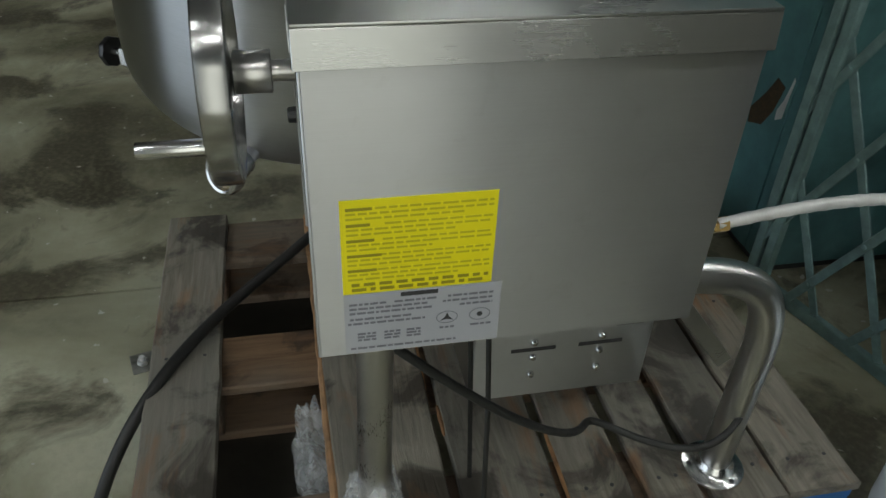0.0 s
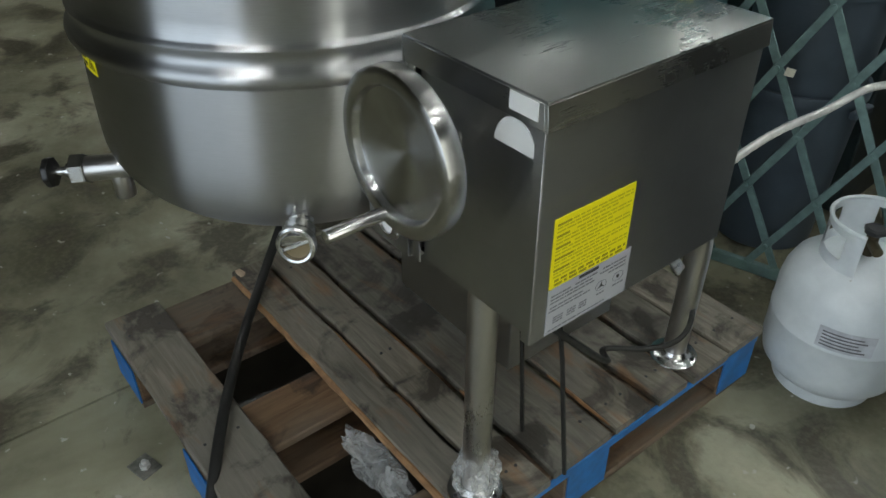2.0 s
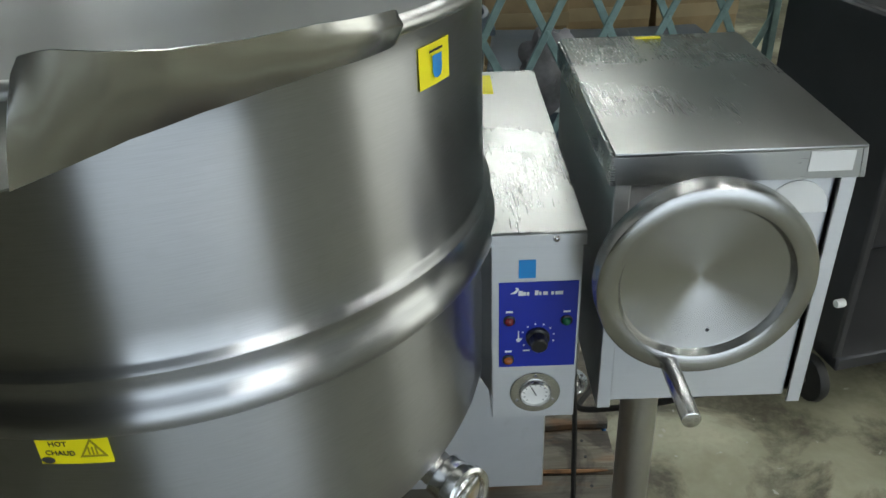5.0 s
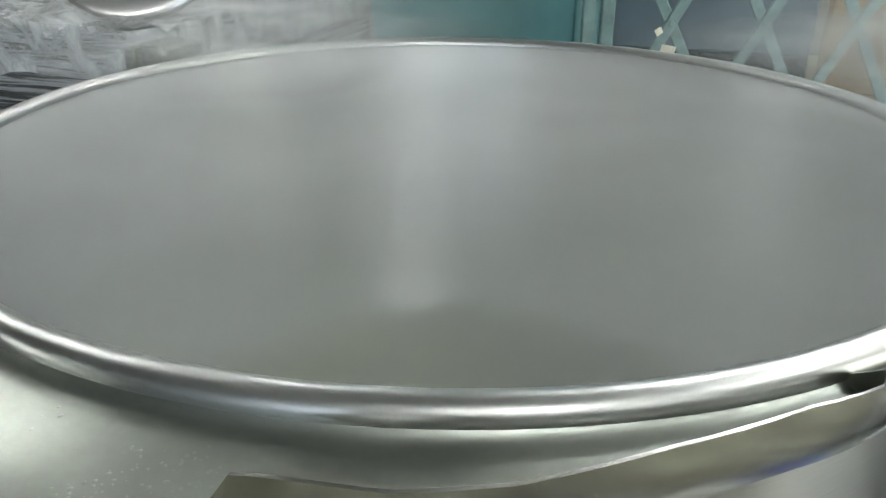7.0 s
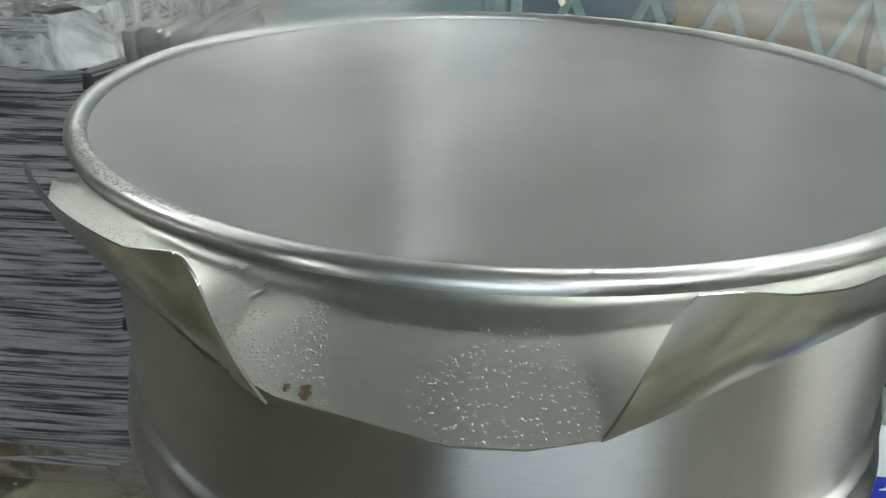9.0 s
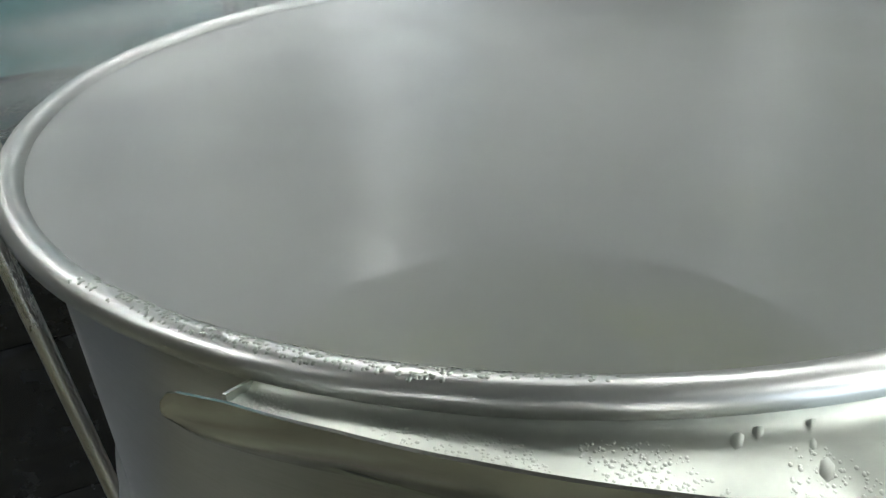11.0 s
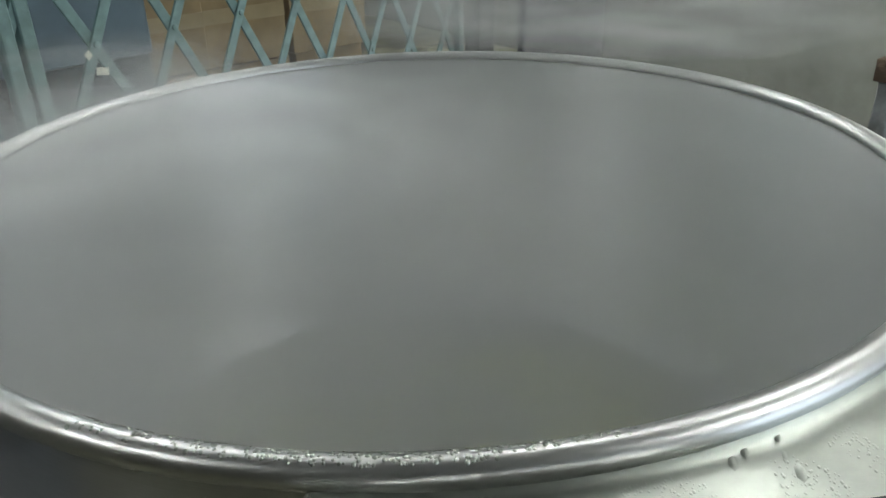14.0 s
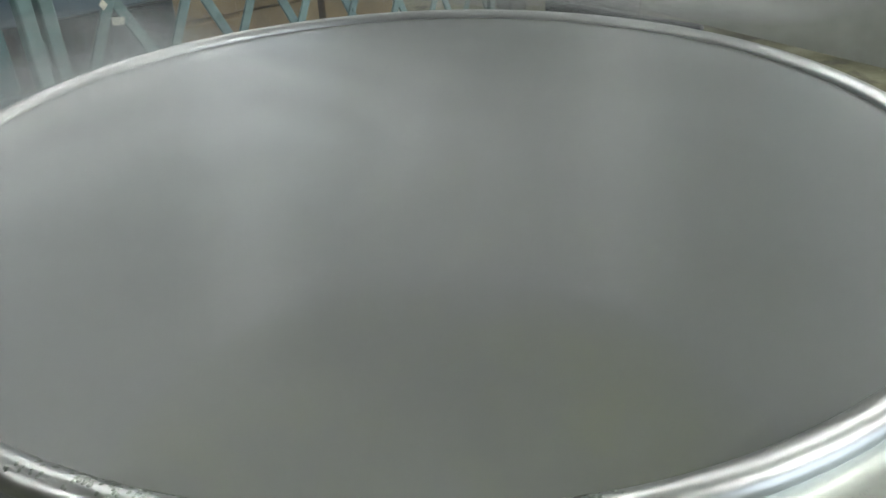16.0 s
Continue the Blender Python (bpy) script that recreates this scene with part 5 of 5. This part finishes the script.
part("handle", box(0.20, 0.215, -0.245, -0.226, 1.1, 1.25, 0.003), CHROME, crate)
locker = thing("steel_locker", "tall teal painted steel locker with scuffed lower doors", "locker")
# Nearly the same teal as the upper door, for body and lower doors.
LOW_TEAL = plain("lower_teal_paint", (0.105, 0.240, 0.245), 0.45, var=0.4, scale=5)
part("body", box(-0.56, -0.117, 1.068, 1.56, 0.02, 1.98, 0.003), LOW_TEAL, locker, smooth=False)
part("upper_door", box(-0.56, -0.115, 1.048, 1.065, 0.968, 1.975, 0.003), TEAL_PANEL, locker, "teal painted door")
for x0, x1 in ((-0.56, -0.194), (-0.190, -0.115)):
    part("lower_door", box(x0, x1, 1.052, 1.065, 0.03, 0.960, 0.002), LOW_TEAL, locker)
part("kick_plate", box(-0.55, -0.125, 1.07, 1.55, 0.0, 0.019), DARK_METAL, locker, smooth=False)
for nm, mat, pts in (("paper_scrap", WHITE_STICKER, ((-0.229, 0.385), (-0.206, 0.400), (-0.203, 0.450), (-0.197, 0.500), (-0.203, 0.505), (-0.216, 0.445), (-0.232, 0.410))),
                     ("bare_patch", RUST, ((-0.330, 0.330), (-0.275, 0.350), (-0.245, 0.400), (-0.226, 0.470), (-0.262, 0.480), (-0.290, 0.430), (-0.335, 0.370)))):
    sc = bmesh.new()
    rings(sc, [[(x, y, z) for x, z in pts] for y in (1.0518, 1.0508)], cap0=True, cap1=True)
    part(nm, sc, mat, locker, "torn white paper scrap" if nm == "paper_scrap" else "rubbed brown patch", smooth=False)
CARTON = CARDBOARD
rngc = random.Random(11)
for k in range(9):
    cx, lev = 0.62 + 0.34 * (k % 3), k // 3
    c = thing("carton", "brown cardboard carton stacked behind the gate", "carton", pose(cx + rngc.uniform(-0.02, 0.02), 2.42 + rngc.uniform(-0.03, 0.03), 0.36 * lev, 0, 0, rngc.uniform(-4, 4)), group="cartons behind the gate")
    part("box_body", box(-0.16, 0.16, -0.18, 0.18, 0.0, 0.352, 0.003), CARTON, c, smooth=False)
    part("tape", box(-0.161, 0.161, -0.1815, -0.1805, 0.15, 0.20), plain("parcel_tape", (0.36, 0.28, 0.16), 0.35) if "parcel_tape" not in bpy.data.materials else bpy.data.materials["parcel_tape"], c, smooth=False)

GREY_FILM = plain("grey_film", (0.22, 0.21, 0.215), 0.45, var=0.45, scale=14, bump=0.5)
rag = crumple("plastic_bag", "crumpled grey plastic bag caught on the folding gate", (0.60, 1.345, 0.63), 0.085, 21, (0.9, 0.35, 1.35), 5.0)
rag.data.materials[0] = GREY_FILM
scrap = crumple("plastic_sheet", "crumpled grey plastic sheet lying on the floor behind the gate", (0.98, 1.60, 0.075), 0.12, 33, (1.5, 0.7, 0.55), 6.0)
scrap.data.materials[0] = GREY_FILM

# ---------- wrapped load beside the kettle ----------
load = thing("wrapped_load", "dark goods on a pallet wrapped tight in shiny stretch film", "wrapped pallet", pose(-1.25, 1.12, 0, 0, 0, 2))
part("skid", box(-0.60, 0.47, -0.52, 0.50, 0.0, 0.115, 0.004), WOOD, load, smooth=False)
goods = plain("dark_goods", (0.018, 0.018, 0.020), 0.5, var=0.5, scale=20)
rngw = random.Random(5)
for k in range(24):
    z = 0.118 + 0.0405 * k
    o = rngw.uniform(-0.012, 0.008)
    part("layer", box(-0.555 + o, 0.445 + rngw.uniform(-0.012, 0.008), -0.495 + o, 0.47, z, z + 0.037, 0.006), goods, load, smooth=False)
film = Mat("pallet_film")
fv = film.noise(film.coords("Object", (1.5, 1.5, 46)), 3.2, 6.0, 0.65, 0.25)
fv2 = film.noise(film.coords("Object", (5, 5, 9)), 3.0, 4.0, 0.6, 0.5)
film.base((0.60, 0.62, 0.65))
film.rough(0.16)
film.p.inputs["Specular IOR Level"].default_value = 1.0
film.link(film.rangeto(fv, 0.10, 1.0, 0.40, 0.56), film.p.inputs["Alpha"])
film.bump(fv, 1.0, 0.03, film.bump(fv2, 0.6, 0.03))
fb = bmesh.new()
loops = []
for k in range(60):
    z = 0.06 + 1.045 * k / 59
    w = 0.008 * noise.noise(Vector((0.3, 7.7, z * 30)))
    loop = []
    for c in range(80):
        a = 2 * math.pi * c / 80
        q = (abs(math.cos(a)) ** 14 + abs(math.sin(a)) ** 14) ** (-1 / 14)
        p = Vector(((0.515 + w) * q * math.cos(a) - 0.055, (0.505 + w) * q * math.sin(a) - 0.012, z))
        p += Vector((math.cos(a), math.sin(a), 0)) * 0.007 * noise.noise(Vector((p.x * 3, p.y * 3, z * 42)))
        loop.append(p)
    loops.append(loop)
rings(fb, loops)
part("film", fb, film.m, load, "streaked clear stretch film")
tg = []
for i in range(40):
    row = []
    for j in range(36):
        x, y = -0.58 + 1.06 * i / 39, -0.52 + 1.02 * j / 35
        z = 1.115 + 0.035 * noise.noise(Vector((x * 9, y * 9, 2))) + 0.02 * noise.noise(Vector((x * 26, y * 26, 5)))
        row.append((x, y, z))
    tg.append(row)
WHITE_FILM = clear_film("white_film", 0.36, (0.92, 0.94, 0.95), 9.0)
skirt = bmesh.new()
loops = []
for k in range(14):
    z = 1.02 + 0.10 * k / 13
    loop = []
    for c in range(96):
        a = 2 * math.pi * c / 96
        q = (abs(math.cos(a)) ** 14 + abs(math.sin(a)) ** 14) ** (-1 / 14)
        p = Vector((0.529 * q * math.cos(a) - 0.055, 0.519 * q * math.sin(a) - 0.012, z + 0.02 * noise.noise(Vector((a * 6, 1.0, 3.0)))))
        p += Vector((math.cos(a), math.sin(a), 0)) * 0.014 * noise.noise(Vector((p.x * 14, p.y * 14, z * 22)))
        loop.append(p)
    loops.append(loop)
rings(skirt, loops)
part("film_skirt", skirt, WHITE_FILM, load, "gathered white film round the top edge")
part("film_top", sheet(tg, 0.001), WHITE_FILM, load, "loose crumpled film on top")
# dark wrapped stack between the kettle and the locker
stack = thing("wrapped_stack", "stack of dark goods wrapped in black stretch film", "wrapped pallet", pose(-0.560, 0.815, 0))
BLACK_FILM = plain("black_film", (0.010, 0.011, 0.013), 0.24, var=0.5, scale=16, bump=0.4)
part("skid", box(-0.20, 0.195, -0.185, 0.19, 0.0, 0.09, 0.004), RAW_WOOD, stack, smooth=False)
for k in range(3):
    bm = bmesh.new()
    loops = []
    for r in range(26):
        z = 0.092 + 0.30 * k + 0.298 * r / 25
        pinch = 0.010 * (abs(r - 12.5) / 12.5) ** 6
        loop = []
        for c in range(56):
            a = 2 * math.pi * c / 56
            q = (abs(math.cos(a)) ** 12 + abs(math.sin(a)) ** 12) ** (-1 / 12)
            p = Vector(((0.205 - pinch) * q * math.cos(a), (0.195 - pinch) * q * math.sin(a), z))
            p += Vector((math.cos(a), math.sin(a), 0)) * (0.005 * noise.noise(Vector((p.x * 4, p.y * 4, z * 45))) + 0.004 * noise.noise(Vector((p.x * 18, p.y * 18, z * 12))))
            loop.append(p)
        loops.append(loop)
    rings(bm, loops, cap0=True, cap1=True)
    part("wrapped_bale", bm, BLACK_FILM, stack)
disc = thing("pot_cover", "dull round metal pot cover on the wrapped load", "pot cover", Matrix.Translation((-0.94, 0.80, 1.30)) @ Matrix.Rotation(radians(62), 4, "X") @ Matrix.Rotation(radians(12), 4, "Y"))
part("plate", lathe([(0.0, 0.012), (0.16, 0.006), (0.195, 0.004), (0.205, 0.010), (0.212, 0.006), (0.212, -0.012), (0.205, -0.014), (0.19, -0.004), (0.0, 0.0)], 64), TUBE_STEEL, disc)
part("grip", rod((0.02, -0.06, 0.005), (0.02, -0.06, 0.04), 0.012, 16, 0.003), TUBE_STEEL, disc)

# ---------- dark cart and wrapped bundle on the far side ----------
cart = thing("hand_cart", "black steel hand cart with a small rubber wheel", "cart", pose(1.32, 0.86, 0, 0, 0, 12))
part("frame", box(-0.16, 0.30, -0.20, 0.22, 0.10, 0.14, 0.006), DARK_METAL, cart)
part("side_plate", box(-0.175, -0.150, -0.20, 0.22, 0.142, 0.92, 0.006), DARK_METAL, cart)
part("back_plate", box(-0.148, 0.30, 0.20, 0.225, 0.142, 1.25, 0.006), DARK_METAL, cart)
for yy in (-0.16, 0.17):
    wch = part("wheel", lathe([(0.010, -0.016), (0.04, -0.016), (0.058, -0.012), (0.062, 0.0), (0.058, 0.012), (0.04, 0.016), (0.010, 0.016)], 32), RUBBER, cart, m=axis((-0.19, yy, 0.062), (1, 0, 0)))
    part("wheel_hub", rod((0, 0, -0.019), (0, 0, 0.019), 0.012, 14), CHROME, wch)
    part("fork", box(-0.178, -0.170, yy - 0.012, yy + 0.012, 0.055, 0.11), DARK_METAL, cart)
part("push_bar", rod((-0.14, 0.21, 1.22), (0.29, 0.21, 1.22), 0.013, 14), DARK_METAL, cart)
part("catch", rod((-0.178, -0.19, 0.30), (-0.200, -0.19, 0.30), 0.010, 12, 0.002), WHITE_STICKER, cart)
PALE_FILM = plain("pale_film", (0.24, 0.25, 0.265), 0.4, var=0.7, scale=6, bump=0.6)


def wrapped(parent, x0, x1, y0, y1, z0, z1, seed):
    bm = bmesh.new()
    loops = []
    for k in range(40):
        z = z0 + (z1 - z0) * k / 39
        loop = []
        for c in range(64):
            a = 2 * math.pi * c / 64
            q = (abs(math.cos(a)) ** 10 + abs(math.sin(a)) ** 10) ** (-1 / 10)
            p = Vector(((x0 + x1) / 2 + (x1 - x0) / 2 * q * math.cos(a), (y0 + y1) / 2 + (y1 - y0) / 2 * q * math.sin(a), z))
            p += Vector((math.cos(a), math.sin(a), 0)) * (0.012 * noise.noise(Vector((p.x * 8 + seed, p.y * 8, z * 3))) + 0.008 * noise.noise(Vector((p.x * 25, p.y * 25 + seed, z * 5))))
            loop.append(p)
        loops.append(loop)
    rings(bm, loops, cap0=True, cap1=True)
    return part("wrapped_body", bm, PALE_FILM, parent)


for lev, (label, zb, zt) in enumerate((("pale film-wrapped sheet goods standing on a brown wooden skid", 0.0, 0.69), ("pale film-wrapped sheet goods standing on the lower wrapped stack", 0.698, 1.78))):
    bundle = thing("wrapped_bundle", label, "wrapped pallet", pose(0, 0, zb), group="stacked wrapped pallets")
    for xx in (2.34, 2.75, 3.16):
        part("runner", box(xx, xx + 0.09, 0.54, 0.62, 0.0, 0.055, 0.003), RAW_WOOD, bundle, smooth=False)
    for k in range(2):
        part("deck_board", box(2.34, 3.25, 0.54 + 0.041 * k, 0.579 + 0.041 * k, 0.0555, 0.074, 0.002), RAW_WOOD, bundle, smooth=False)
    wrapped(bundle, 2.36, 3.23, 0.545, 0.615, 0.076, zt - zb, 4.0 + lev)

# ---------- steam over the hot water ----------
def steam_matter(name, dense, centre, fade0, fade1, scale=3.4, swing=0.5, least=0.0, grain=0.9):
    """Thin vapour: a cloudy veil that thins out round a centre."""
    vap = Mat(name)
    vn = vap.noise(vap.coords("Object"), scale, 2.0, 0.45, 0.3)
    flat = vap.t.nodes.new("ShaderNodeVectorMath")
    flat.operation = "MULTIPLY_ADD"
    flat.inputs[1].default_value = (1, 1, 0)
    flat.inputs[2].default_value = (-centre[0], -centre[1], 0)
    far = vap.t.nodes.new("ShaderNodeVectorMath")
    far.operation = "LENGTH"
    vap.link(vap.coords("Object"), flat.inputs[0])
    vap.link(flat.outputs["Vector"], far.inputs[0])
    edge = vap.rangeto(far.outputs["Value"], 1.0, least, fade0, fade1)
    body = vap.rangeto(vn, dense * (1 - swing), dense * (1 + swing), 0.25, 0.75)
    edge.node.interpolation_type = body.node.interpolation_type = "SMOOTHERSTEP"
    al = vap.node("ShaderNodeMath")
    al.operation = "MULTIPLY"
    vap.link(body, al.inputs[0])
    vap.link(edge, al.inputs[1])
    # fine droplets, so that the veil has no hard level lines
    mist = vap.t.nodes.new("ShaderNodeTexWhiteNoise")
    mist.noise_dimensions = "3D"
    grit = vap.t.nodes.new("ShaderNodeVectorMath")
    grit.operation = "SCALE"
    grit.inputs["Scale"].default_value = 3000.0
    vap.link(vap.coords("Object"), grit.inputs[0])
    vap.link(grit.outputs["Vector"], mist.inputs["Vector"])
    fine = vap.node("ShaderNodeMath")
    fine.operation = "MULTIPLY"
    vap.link(al.outputs[0], fine.inputs[0])
    vap.link(vap.rangeto(mist.outputs["Value"], 1 - grain, 1 + grain, 0.0, 1.0), fine.inputs[1])
    tr, df, tl, m1, m2 = (vap.t.nodes.new(n) for n in ("ShaderNodeBsdfTransparent", "ShaderNodeBsdfDiffuse", "ShaderNodeBsdfTranslucent", "ShaderNodeMixShader", "ShaderNodeMixShader"))
    df.inputs[0].default_value = tl.inputs[0].default_value = (0.93, 0.945, 0.955, 1)
    vap.link(df.outputs[0], m1.inputs[1])
    vap.link(tl.outputs[0], m1.inputs[2])
    vap.link(fine.outputs[0], m2.inputs[0])
    vap.link(tr.outputs[0], m2.inputs[1])
    vap.link(m1.outputs[0], m2.inputs[2])
    vap.link(m2.outputs[0], vap.t.nodes["Material Output"].inputs["Surface"])
    vap.t.nodes.remove(vap.p)
    return vap.m


def steam_layers(layers, mat, m, label):
    """Sheets of vapour, each (height, radius, middle x, middle y)."""
    sb = bmesh.new()
    for zz, rad, cx, cy in layers:
        loops = []
        for i in range(1, 21):
            r = rad * i / 20
            loop = []
            for a in (2 * math.pi * c / 48 for c in range(48)):
                x, y = cx + r * math.cos(a), cy + r * math.sin(a)
                loop.append((x, y, zz))
            loops.append(loop)
        made = rings(sb, loops)
        sb.faces.new(made[0])
    ob = part("steam", sb, mat, m=m)
    return tagged(ob, label, "steam", kind="stuff")


steam_layers(((1.189, 0.3472, 0, 0),), steam_matter("rim_steam", STEAM, (-0.20, 0.12), 0.16, 0.50, 3.4, 0.08, 0.61, 0.0), KM, "pale steam filling the kettle up to the rim")
steam_layers(((1.225, 0.31, -0.20, 0.08), (1.262, 0.31, -0.20, 0.08)), steam_matter("drifting_steam", DRIFT, (-0.20, 0.08), 0.05, 0.30, 4.0), Matrix.Identity(4), "thin steam drifting over the kettle rim")
steam_layers(((1.217, 0.50, 0.50, 0.25), (1.280, 0.50, 0.50, 0.25)), steam_matter("blown_steam", PLUME, (0.50, 0.25), 0.12, 0.49, 3.5), Matrix.Identity(4), "thin steam blowing off past the kettle rim")
